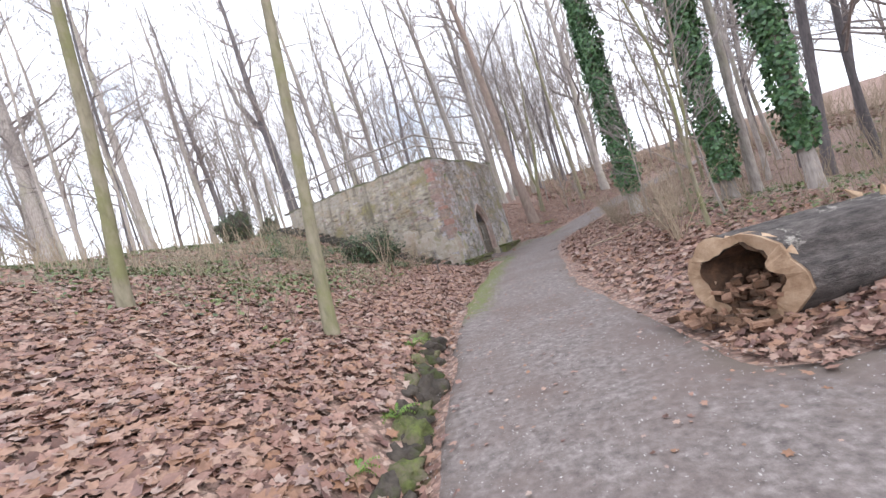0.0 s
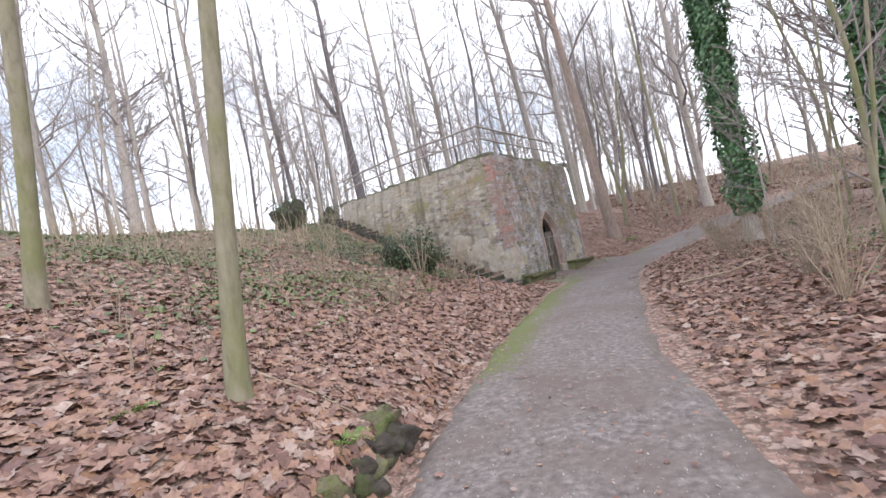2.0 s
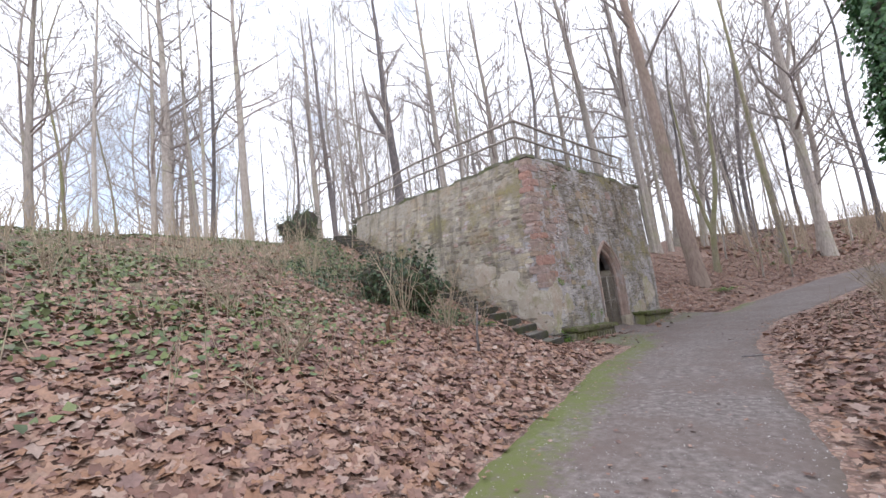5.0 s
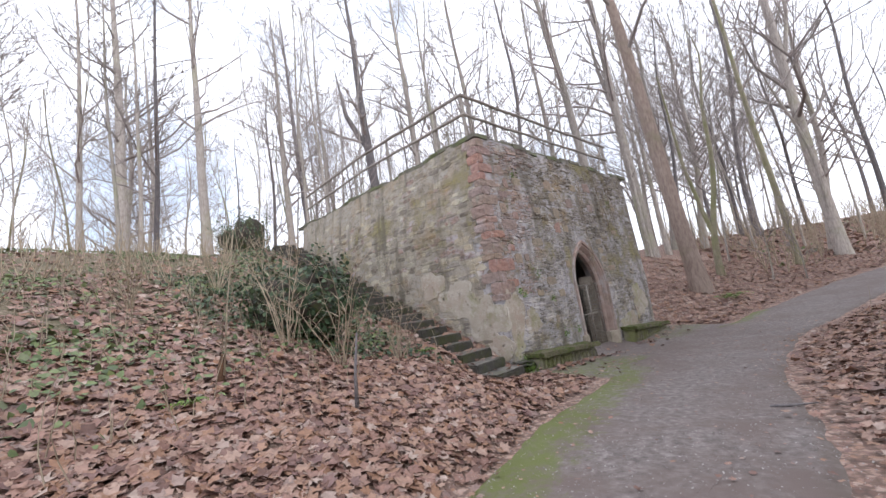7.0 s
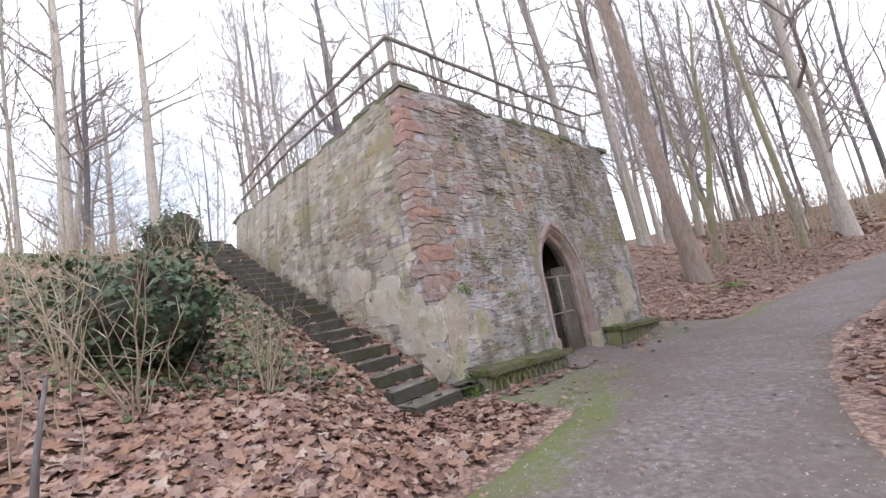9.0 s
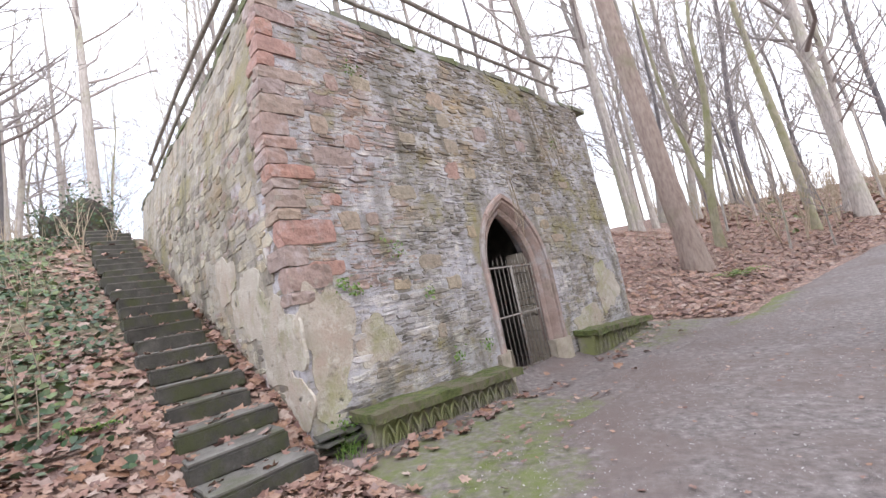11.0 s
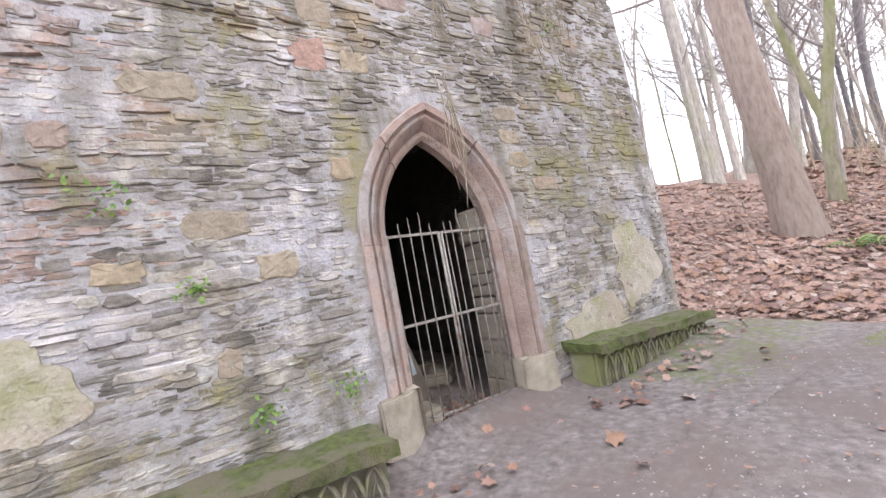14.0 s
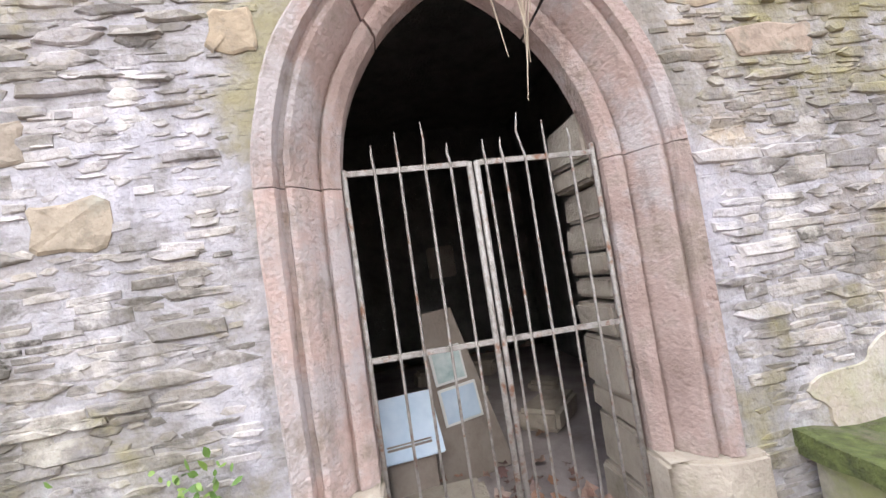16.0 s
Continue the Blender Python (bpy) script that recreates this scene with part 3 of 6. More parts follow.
float_layer(court, "moss", (0.50 * (1 - smooth(1.5, 3.0, FU)) * smooth(-2.6, -1.6, FW) * (1 - 0.5 * smooth(-0.6, -0.3, FW)) + 0.44 * smooth(3.7, 4.5, FU) * smooth(-1.9, -1.0, FW)).ravel())
float_layer(court, "dirt", (0.35 + 0.0 * FU).ravel())

# ---- the stone building: a vault set into the hill ----
BACK = 8.2
DOOR_U, DOOR_HALF, SPRING, RISE = 3.03, 0.495, 0.99, 0.81
ARC_C = (RISE**2 - DOOR_HALF**2) / (2 * DOOR_HALF)
ARC_R = ARC_C + DOOR_HALF


def wall_top(u):
    return 4.20 - 0.03 * u + 0.03 * math.sin(2.1 * u) + 0.02 * math.sin(5.3 * u + 1)


def side_top(w):
    return 4.20 + 0.018 * w + 0.03 * math.sin(1.7 * w) + 0.02 * math.sin(4.9 * w + 2)


def arch_line(o, steps=10):
    """The door's outline pushed outwards by o, from the left foot over the apex to the right foot, in (u, z)."""
    r = ARC_R + o
    stop = math.acos(ARC_C / r)
    left = [(DOOR_U + ARC_C - r * math.cos(stop * k / steps), SPRING + r * math.sin(stop * k / steps)) for k in range(steps + 1)]
    right = [(2 * DOOR_U - a, b) for a, b in reversed(left)]
    return left + right[1:]


def in_door(u, z, o):
    if z < SPRING:
        return abs(u - DOOR_U) < DOOR_HALF + o
    return math.hypot(abs(u - DOOR_U) + ARC_C, z - SPRING) < ARC_R + o


def spread(z):
    """The corner's foot stands out a little beyond its head."""
    return 0.17 * min(1.0, max(0.0, (4.15 - z) / 1.4))


def lean(z):
    """The front leans back towards its head."""
    return 0.06 * max(0.0, z - 0.9)


# front wall: a ring of masonry around the opening, 0.45 m thick
def front_core():
    bm = bmesh.new()
    hole = [(DOOR_U - DOOR_HALF - 0.225, -0.7)] + arch_line(0.225) + [(DOOR_U + DOOR_HALF + 0.225, -0.7)]
    outer = []
    n = len(hole)
    for i in range(n):
        k = i / (n - 1)
        # the outer edge: left foot, up, along the top, down to the right foot
        per = [(0.02 - spread(-0.7), -0.7), (0.02 - spread(2.7), 2.7), (0.02, wall_top(0))] + [(0.02 + 6.3 * j / 8, wall_top(6.3 * j / 8)) for j in range(1, 9)] + [(6.10, -0.7)]
        lens = [0]
        for a, b in zip(per, per[1:]):
            lens.append(lens[-1] + math.dist(a, b))
        outer.append((np.interp(k * lens[-1], lens, [p[0] for p in per]), np.interp(k * lens[-1], lens, [p[1] for p in per])))
    rings = []
    for w in (0.02, 0.47):
        rings.append(([bm.verts.new((u, w, z)) for u, z in hole], [bm.verts.new((u, w, z)) for u, z in outer]))
    for i in range(n - 1):
        (h0, o0), (h1, o1) = rings
        bm.faces.new((h0[i], h0[i + 1], o0[i + 1], o0[i]))
        bm.faces.new((h1[i + 1], h1[i], o1[i], o1[i + 1]))
        bm.faces.new((h0[i + 1], h0[i], h1[i], h1[i + 1]))
        bm.faces.new((o0[i], o0[i + 1], o1[i + 1], o1[i]))
    bmesh.ops.recalc_face_normals(bm, faces=bm.faces[:])
    return bm


def link(name, bm, mat, label, category="wall"):
    me = bpy.data.meshes.new(name)
    bm.to_mesh(me)
    bm.free()
    me.materials.append(mat)
    ob = new(name, me)
    ob.matrix_basis = BUILD
    return tagged(ob, label, category, kind="structure")


wall_front = link("wall_front", front_core(), mat_mortar, "pale grey slate rubble wall with a pointed doorway")


def slab_core(points, depth_axis, lo, hi):
    """A wall from an outline: points are (run, z); it is pushed through from lo to hi along the other axis."""
    bm = bmesh.new()
    a = [bm.verts.new((p, lo, z) if depth_axis == "y" else (lo, p, z)) for p, z in points]
    b = [bm.verts.new((p, hi, z) if depth_axis == "y" else (hi, p, z)) for p, z in points]
    bm.faces.new(a)
    bm.faces.new(b[::-1])
    for i in range(len(a)):
        j = (i + 1) % len(a)
        bm.faces.new((a[j], a[i], b[i], b[j]))
    bmesh.ops.recalc_face_normals(bm, faces=bm.faces[:])
    return bm


ws = [0.475 + (BACK - 0.475) * k / 14 for k in range(15)]
wall_left = link("wall_left", slab_core([(0.475, -0.6), *[(w, side_top(w)) for w in ws], (BACK, -0.6)], "x", 0.02, 0.50), mat_side_mortar, "brown rubble side wall rising out of the hill beside the steps")
wall_right = link("wall_right", slab_core([(0.475, -0.7), (0.475, 3.95), (BACK, 3.85), (BACK, -0.7)], "x", 5.65, 6.1), mat_mortar, "rubble end wall against the leaf-covered bank")
roof = link("roof_slab", slab_core([(0.505, 3.35), (0.505, 4.05), (5.645, 3.88), (5.645, 3.35)], "y", 0.475, BACK), mat_soil, "earth-covered flat top of the vault", "roof")

# the dark room behind the door, its shade put into the wall colour
link("cellar_wall_back", slab_core([(1.2, -0.6), (1.2, 2.6), (4.9, 2.6), (4.9, -0.6)], "y", 4.2, 4.5), mat_dark, "stone back wall of the vault, coloured dark for shade")
link("cellar_wall_left", slab_core([(0.475, -0.6), (0.475, 2.6), (4.195, 2.6), (4.195, -0.6)], "x", 1.2, 1.5), mat_dark, "stone side wall of the vault, coloured dark for shade")
link("cellar_wall_right", slab_core([(0.475, -0.6), (0.475, 2.6), (4.195, 2.6), (4.195, -0.6)], "x", 4.6, 4.9), mat_dark, "stone side wall of the vault, coloured dark for shade")
link("ceiling", slab_core([(1.2, 2.605), (1.2, 2.8), (4.9, 2.8), (4.9, 2.605)], "y", 0.475, 4.5), mat_dark, "stone ceiling of the vault, coloured dark for shade", "ceiling")
link("cellar_floor", slab_core([(1.505, -0.9), (1.505, -0.545), (4.595, -0.555), (4.595, -0.9)], "y", 0.30, 4.195), mat_dust, "dusty earth floor of the vault", "floor")


# ---- stones of the walls ----
def stone_verts(rnd, lx, d, hz, ex=0.010, ez=0.006):
    """The proud part of a rough stone: front rim, chamfer and sides; x along, -y outwards, z up."""
    j = lambda a: rnd.uniform(-a, a)
    hx, hh = lx / 2, hz / 2
    back, rim, face = [], [], []
    if rnd.random() < 0.6:
        outline = [(-1, j(0.7)), (j(0.3) - 0.5, -1), (0.5 + j(0.3), -0.9), (1, j(0.7)), (0.5 + j(0.3), 1), (j(0.3) - 0.5, 0.9)]
    else:
        outline = [(-1, -0.85), (j(0.6), -1), (1, -0.8), (1, 0.8), (j(0.6), 1), (-1, 0.85)]
    dip = j(0.35)
    for sx, sz in outline:
        bx, bz = sx * hx * (1.04 + j(0.08)) + j(0.08) * hx, sz * hh * (1.22 + j(0.25))
        back.append((bx, 0.012, bz))
        rim.append((bx * 0.995, -d * 0.55, bz * 0.97))
        face.append((bx - sx * min(ex, hx * 0.2), -d * (1 + dip * sz + j(0.2)), bz - sz * min(ez, hh * 0.3)))
    n = len(outline)
    verts = back + rim + face
    faces = [(i, (i + 1) % n, n + (i + 1) % n, n + i) for i in range(n)] + [(n + i, n + (i + 1) % n, 2 * n + (i + 1) % n, 2 * n + i) for i in range(n)]
    faces += [(2 * n, 2 * n + 1, 2 * n + 4, 2 * n + 5), (2 * n + 1, 2 * n + 2, 2 * n + 3, 2 * n + 4)]
    return verts, faces


def course_stones(rnd, run0, run1, z0, z1, keep, h_range, l_range, tilt, full=0.8):
    """Lays rough courses over a wall and gives each stone's middle, length, height and turn."""
    out = []
    z = z0
    while z < z1:
        h = rnd.uniform(*h_range)
        x = run0 - rnd.uniform(0, 0.2)
        while x < run1:
            l = rnd.uniform(*l_range) * (0.6 + 0.4 * h / h_range[1] * 1.6)
            cx = x + l / 2
            cz = z + h / 2 + tilt * (cx - run0) + 0.05 * math.sin(1.3 * cx + 0.8 * z) + 0.03 * math.sin(3.1 * cx + 2 * z)
            cz += rnd.uniform(-0.35, 0.35) * h
            if rnd.random() < full and keep(cx, cz, l, h):
                split = rnd.random() < 0.25 and h > 0.09
                if split:
                    out.append((cx, cz + h * 0.26, l * 0.95, h * 0.42, rnd.uniform(-2, 2)))
                    out.append((cx, cz - h * 0.26, l * 0.95, h * 0.42, rnd.uniform(-2, 2)))
                else:
                    out.append((cx, cz, l * 0.96, h * 0.90, rnd.uniform(-3, 3)))
            x += l + 0.008
        z += h + 0.006
    return out


PATCHES = [(0.09, 0.66, 0.26, 0.50), (0.58, 0.52, 0.23, 0.23), (0.02, 0.10, 0.18, 0.16), (4.62, 0.0, 0.46, 0.20), (5.42, 0.42, 0.42, 0.42)]


def on_patch(u, z, grow=1.0):
    for pu, pz, ru, rz in PATCHES:
        a = math.atan2((z - pz) / rz, (u - pu) / ru)
        if math.hypot((u - pu) / ru, (z - pz) / rz) < grow * (1 + 0.16 * math.sin(3 * a + pu * 5) + 0.09 * math.sin(7 * a + pz * 9)):
            return True
    return False


RED = ((0.49, 2.41, 0.46, 0.24), (0.75, 2.60, 0.20, 0.18), (0.38, 1.94, 0.22, 0.14), (0.66, 3.27, 0.16, 0.20), (0.42, 2.75, 0.20, 0.22), (0.20, 1.27, 0.36, 0.17), (0.81, 1.74, 0.16, 0.15), (2.19, 2.38, 0.29, 0.26), (2.96, 2.98, 0.32, 0.24), (3.91, 2.92, 0.28, 0.22), (4.00, 3.47, 0.36, 0.28), (0.50, 3.05, 0.30, 0.16), (0.52, 3.55, 0.34, 0.18))
OCHRE = ((0.54, 1.73, 0.25, 0.21), (1.30, 2.05, 0.40, 0.20), (2.19, 3.36, 0.30, 0.26), (2.24, 3.08, 0.24, 0.20), (2.28, 2.72, 0.26, 0.22), (2.51, 2.35, 0.24, 0.18), (1.47, 1.22, 0.34, 0.18), (1.74, 0.95, 0.24, 0.18), (2.26, 1.54, 0.17, 0.17), (3.93, 2.04, 0.28, 0.16), (3.92, 1.82, 0.28, 0.14), (3.97, 1.60, 0.26, 0.16), (4.25, 1.36, 0.40, 0.14), (1.42, 0.45, 0.14, 0.17), (1.05, 3.35, 0.30, 0.20), (1.55, 2.75, 0.30, 0.14), (3.3, 3.4, 0.26, 0.20), (4.9, 2.3, 0.30, 0.16), (4.6, 2.9, 0.26, 0.18), (1.00, 1.02, 0.26, 0.12))
LARGE = RED + OCHRE


def on_large(u, z):
    return any(abs(u - a) < l * 0.5 and abs(z - b) < h * 0.42 for a, b, l, h in LARGE)


def right_edge(z):
    return 6.12 + 0.05 * z


rnd = random.Random(11)
front_stones = course_stones(rnd, -0.15, 6.35, -0.45, 4.5,
                             lambda u, z, l, h: (0.09 - spread(z) + l * 0.4 + 0.12 * smooth(0.9, 1.2, z) < u < right_edge(z) - l * 0.45 and z + h / 2 < wall_top(u) - 0.03
                                                 and not in_door(u, z, 0.315 + h * 0.3 + min(l, 0.3) * 0.30) and not on_patch(u, z, 0.92) and not (u < 0.16 and z > 0.9) and not on_large(u, z) and noise.noise((u * 1.6, z * 2.6, 8.5)) + 0.5 * noise.noise((u * 5.0, z * 9.0, 2.5)) < (0.02 if u < 1.0 and z > 1.0 else 0.16)),
                             (0.018, 0.060), (0.07, 0.26), -0.03, 0.85)
near = sorted(front_stones, key=lambda s: math.hypot(s[0] - 2.7, (s[1] - 0.9) * 1.1))
piece_meshes = []
for k in range(10):
    v, f = stone_verts(rnd, 1.0, 1.0, 1.0, 0.06, 0.16)
    v = [(x, y if y > 0 else y, z) for x, y, z in v]
    me = bpy.data.meshes.new("stone")
    me.from_pydata(v, [], f)
    me.materials.append(mat_slate_piece)
    piece_meshes.append(me)
heaps = {0: ([], []), 1: ([], []), 2: ([], [])}
for u, z, l, h, turn in near[290:]:
    v, f = stone_verts(rnd, l, rnd.choice((0.003, 0.005, 0.008, 0.011, 0.016)) * (1 + 0.9 * noise.noise((u * 2, z * 2.5, 1))), h)
    c, s = math.cos(radians(turn)), math.sin(radians(turn))
    near_corner = z > 1.0 and u < 1.25 + 0.5 * noise.noise((u, z * 1.5, 3)) + 0.25 * (z - 2) + rnd.uniform(-0.35, 0.35)
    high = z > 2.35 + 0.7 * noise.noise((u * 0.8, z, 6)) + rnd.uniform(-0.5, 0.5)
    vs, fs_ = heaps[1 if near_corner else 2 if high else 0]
    b = len(vs)
    vs += [(u + x * c - zz * s, 0.02 + y, z + x * s + zz * c) for x, y, zz in v]
    fs_ += [tuple(i + b for i in face) for face in f]
# small chips and pinnings between the larger stones
chips = course_stones(rnd, -0.15, 6.35, -0.45, 4.4,
                      lambda u, z, l, h: (0.06 - spread(z) + l * 0.5 < u < right_edge(z) - l * 0.5 and z + h < wall_top(u) - 0.03
                                          and not in_door(u, z, 0.31 + l * 0.4) and not on_patch(u, z, 0.97) and not on_large(u, z)),
                      (0.010, 0.030), (0.04, 0.13), -0.03, 0.5)
for u, z, l, h, turn in chips:
    v, f = stone_verts(rnd, l, rnd.uniform(0.0015, 0.007), h, 0.006, 0.004)
    c, s = math.cos(radians(turn)), math.sin(radians(turn))
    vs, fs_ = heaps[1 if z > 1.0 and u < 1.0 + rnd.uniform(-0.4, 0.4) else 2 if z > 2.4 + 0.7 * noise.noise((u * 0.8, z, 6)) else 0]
    b = len(vs)
    vs += [(u + x * c - zz * s, 0.02 + y, z + x * s + zz * c) for x, y, zz in v]
    fs_ += [tuple(i + b for i in face) for face in f]
tagged(mesh_ob("wall_stones", *heaps[0], mat_slate, wall_front, "rough grey slate stones bedded in lime"), kind="stuff")
tagged(mesh_ob("wall_stones", *heaps[1], mat_mauve, wall_front, "reddish brown rubble stones near the corner"), kind="stuff")
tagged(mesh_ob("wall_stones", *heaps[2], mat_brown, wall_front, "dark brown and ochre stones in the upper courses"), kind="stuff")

rnd = random.Random(23)
side_stones = course_stones(rnd, 0.15, BACK, -0.3, 4.5,
                            lambda w, z, l, h: 0.14 + l * 0.4 < w < BACK - 0.1 and z + h / 2 < side_top(w) - 0.03 and z > 0.35 * w - 0.5 and not (w < 0.24 and z > 0.9) and not (w < 2.6 and 0.2 + 0.40 * w < z < 0.95 + 0.38 * w),
                            (0.035, 0.13), (0.10, 0.34), 0.0, 0.72)
side_heaps = [([], []), ([], []), ([], [])]
for w, z, l, h, turn in side_stones:
    v, f = stone_verts(rnd, l, rnd.choice((0.003, 0.005, 0.008, 0.012)), h)
    vs, fs_ = side_heaps[rnd.choice((0, 0, 1, 1, 2))]
    b = len(vs)
    vs += [(0.02 + y, w - x, z + zz) for x, y, zz in v]
    fs_ += [tuple(i + b for i in face) for face in f]
tagged(mesh_ob("wall_stones", *side_heaps[0], mat_rubble, wall_left, "beige rubble stones bedded in lime"), kind="stuff")
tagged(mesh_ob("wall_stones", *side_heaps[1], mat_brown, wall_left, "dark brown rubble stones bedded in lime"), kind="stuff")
tagged(mesh_ob("wall_stones", *side_heaps[2], mat_mauve, wall_left, "reddish rubble stones bedded in lime"), kind="stuff")

# coping of flat stones and turf along the top
vs, fs_ = [], []
x = 0.0
while x < 6.30:
    l = rnd.uniform(0.18, 0.5)
    z = wall_top(x + l / 2)
    t, dpt = rnd.uniform(0.03, 0.06), rnd.uniform(-0.03, 0.004)
    b = len(vs)
    for yy in (-dpt, 0.45):
        for xx, zz in ((x, z - 0.04), (x + l - 0.01, z - 0.04 - 0.03 * l), (x + l - 0.01, z + t - 0.03 * l + rnd.uniform(-0.02, 0.02)), (x, z + t + rnd.uniform(-0.02, 0.02))):
            vs.append((xx, yy + rnd.uniform(-0.015, 0.015), zz))
    fs_ += [tuple(i + b for i in q) for q in ((0, 1, 2, 3), (7, 6, 5, 4), (0, 4, 5, 1), (3, 2, 6, 7), (0, 3, 7, 4), (1, 5, 6, 2))]
    x += l
mesh_ob("coping", vs, fs_, over(material("coping_stone", [(0.10, 0.095, 0.08), (0.18, 0.17, 0.14), (0.26, 0.245, 0.21)], 6, 8, 0.9, 0.5, 40), MOSS, None, 3, 0.45, 0.6, 0.8), wall_front, "dark mossy coping stones")
vs, fs_ = [], []
x = 0.46
while x < BACK:
    l = rnd.uniform(0.2, 0.5)
    z = side_top(x + l / 2)
    t, dpt = rnd.uniform(0.03, 0.06), rnd.uniform(-0.03, 0.004)
    b = len(vs)
    for xx in (-dpt, 0.48):
        for yy, zz in ((x, z - 0.04), (x + l - 0.01, z - 0.04), (x + l - 0.01, z + t + rnd.uniform(-0.02, 0.02)), (x, z + t + rnd.uniform(-0.02, 0.02))):
            vs.append((xx + rnd.uniform(-0.015, 0.015), yy, zz))
    fs_ += [tuple(i + b for i in q) for q in ((3, 2, 1, 0), (4, 5, 6, 7), (1, 5, 4, 0), (7, 6, 2, 3), (4, 7, 3, 0), (2, 6, 5, 1))]
    x += l
mesh_ob("coping", vs, fs_, bpy.data.materials["coping_stone"], wall_left, "dark mossy coping stones")


# quoins of red sandstone at the corner
z, k = -0.42, 0
while z < 4.12:
    h = 0.235 if 1.50 < z < 1.66 else rnd.uniform(0.10, 0.23)
    red = z > 0.85
    a, b2 = (rnd.uniform(0.26, 0.46), rnd.uniform(0.16, 0.30)) if k % 2 else (rnd.uniform(0.14, 0.26), rnd.uniform(0.26, 0.46))
    if h == 0.235:
        a = 0.52
    pr = rnd.uniform(0.0, 0.006)
    bm = bmesh.new()
    bmesh.ops.create_cube(bm, size=1)
    bmesh.ops.subdivide_edges(bm, edges=bm.edges[:], cuts=2, use_grid_fill=True)
    for v in bm.verts:
        v.co *= 1 - 0.06 * (abs(v.co.x) + abs(v.co.y) + abs(v.co.z) > 1.4)
        v.co = Vector((-pr + (v.co.x + 0.5) * (a + pr), -pr + (v.co.y + 0.5) * (b2 + pr), z + (v.co.z + 0.5) * min(h - 0.008, 4.15 - z)))
        v.co += Vector([rnd.uniform(-0.007, 0.007) for _ in range(3)])
        v.co.x -= spread(v.co.z)
    for f in bm.faces:
        f.smooth = False
    if red:
        part("quoin", bm, mat_quoin, wall_front)
    else:
        bm.free()
    z += h
    k += 1

# single large red and ochre stones in the front near the corner
for u, z, l, h in LARGE:
    n = 16
    ring_ = [(l / 2 * math.copysign(abs(math.cos(6.283 * i / n)) ** 0.42, math.cos(6.283 * i / n)) * rnd.uniform(0.80, 1.10), h / 2 * math.copysign(abs(math.sin(6.283 * i / n)) ** 0.42, math.sin(6.283 * i / n)) * rnd.uniform(0.76, 1.12)) for i in range(n)]
    v = [(u + x, 0.03, z + zz) for x, zz in ring_] + [(u + x * 0.99, 0.016, z + zz * 0.98) for x, zz in ring_] + [(u + x * 0.90, 0.012 + rnd.uniform(-0.004, 0.003), z + zz * 0.86) for x, zz in ring_] + [(u, 0.010, z)]
    f = [(r_ * n + i, r_ * n + (i + 1) % n, (r_ + 1) * n + (i + 1) % n, (r_ + 1) * n + i) for r_ in range(2) for i in range(n)] + [(2 * n + i, 2 * n + (i + 1) % n, 3 * n) for i in range(n)]
    mesh_ob("large_stone", v, f, mat_quoin if (u, z, l, h) in RED else mat_ochre, wall_front)


# patches of old render
def blob(rnd, ru, rz, t, seed):
    bm = bmesh.new()
    n, rings = 56, 4
    loops = []
    for r in range(rings + 1):
        k = (1.0, 0.985, 0.75, 0.5, 0.25)[r]
        loop = []
        for i in range(n):
            a = 2 * math.pi * i / n
            q = (1 + 0.16 * math.sin(3 * a + seed[0]) + 0.09 * math.sin(7 * a + seed[1]) + 0.10 * noise.noise((3 * math.cos(a), 3 * math.sin(a), seed[0])) + 0.04 * noise.noise((9 * math.cos(a), 9 * math.sin(a), seed[1]))) * k
            loop.append(bm.verts.new((q * ru * math.cos(a), 0.012 if r == 0 else -t * (0.75 + 0.25 * noise.noise((a, r, seed[0]))) , q * rz * math.sin(a))))
        loops.append(loop)
    for r in range(rings):
        for i in range(n):
            j = (i + 1) % n
            bm.faces.new((loops[r][i], loops[r][j], loops[r + 1][j], loops[r + 1][i]))
    bm.faces.new(loops[-1])
    bmesh.ops.recalc_face_normals(bm, faces=bm.faces[:])
    return bm


for pu, pz, ru, rz in PATCHES:
    ob = part("render_patch", blob(rnd, ru, rz, 0.012, (pu * 5, pz * 9)), mat_render, wall_front, "patch of pale old lime render")
    ob.location = (pu, 0.02, pz)
for pw, pz, rw, rz in ((0.50, 0.70, 0.5, 0.42), (1.2, 1.12, 0.52, 0.36), (1.9, 1.5, 0.38, 0.28), (0.30, 0.15, 0.30, 0.3)):
    ob = part("render_patch", blob(rnd, rw, rz, 0.012, (pw * 4, pz * 7)), mat_render, wall_left, "patch of pale old lime render")
    ob.matrix_basis = Matrix.Translation((0.018, pw, pz)) @ Matrix.Rotation(radians(-90), 4, "Z")


# ---- the pointed doorway ----
portal = thing("stone_portal", BUILD, "pointed doorway of moulded red sandstone in the slate wall", "doorway")
PROFILE = [(0.0, 0.22), (0.0, 0.13), (0.030, 0.10), (0.058, 0.090), (0.070, 0.112), (0.086, 0.085), (0.115, 0.035), (0.140, 0.006), (0.158, 0.0), (0.166, 0.022), (0.180, 0.018), (0.190, -0.018), (0.242, -0.026), (0.252, -0.016), (0.252, 0.06)]


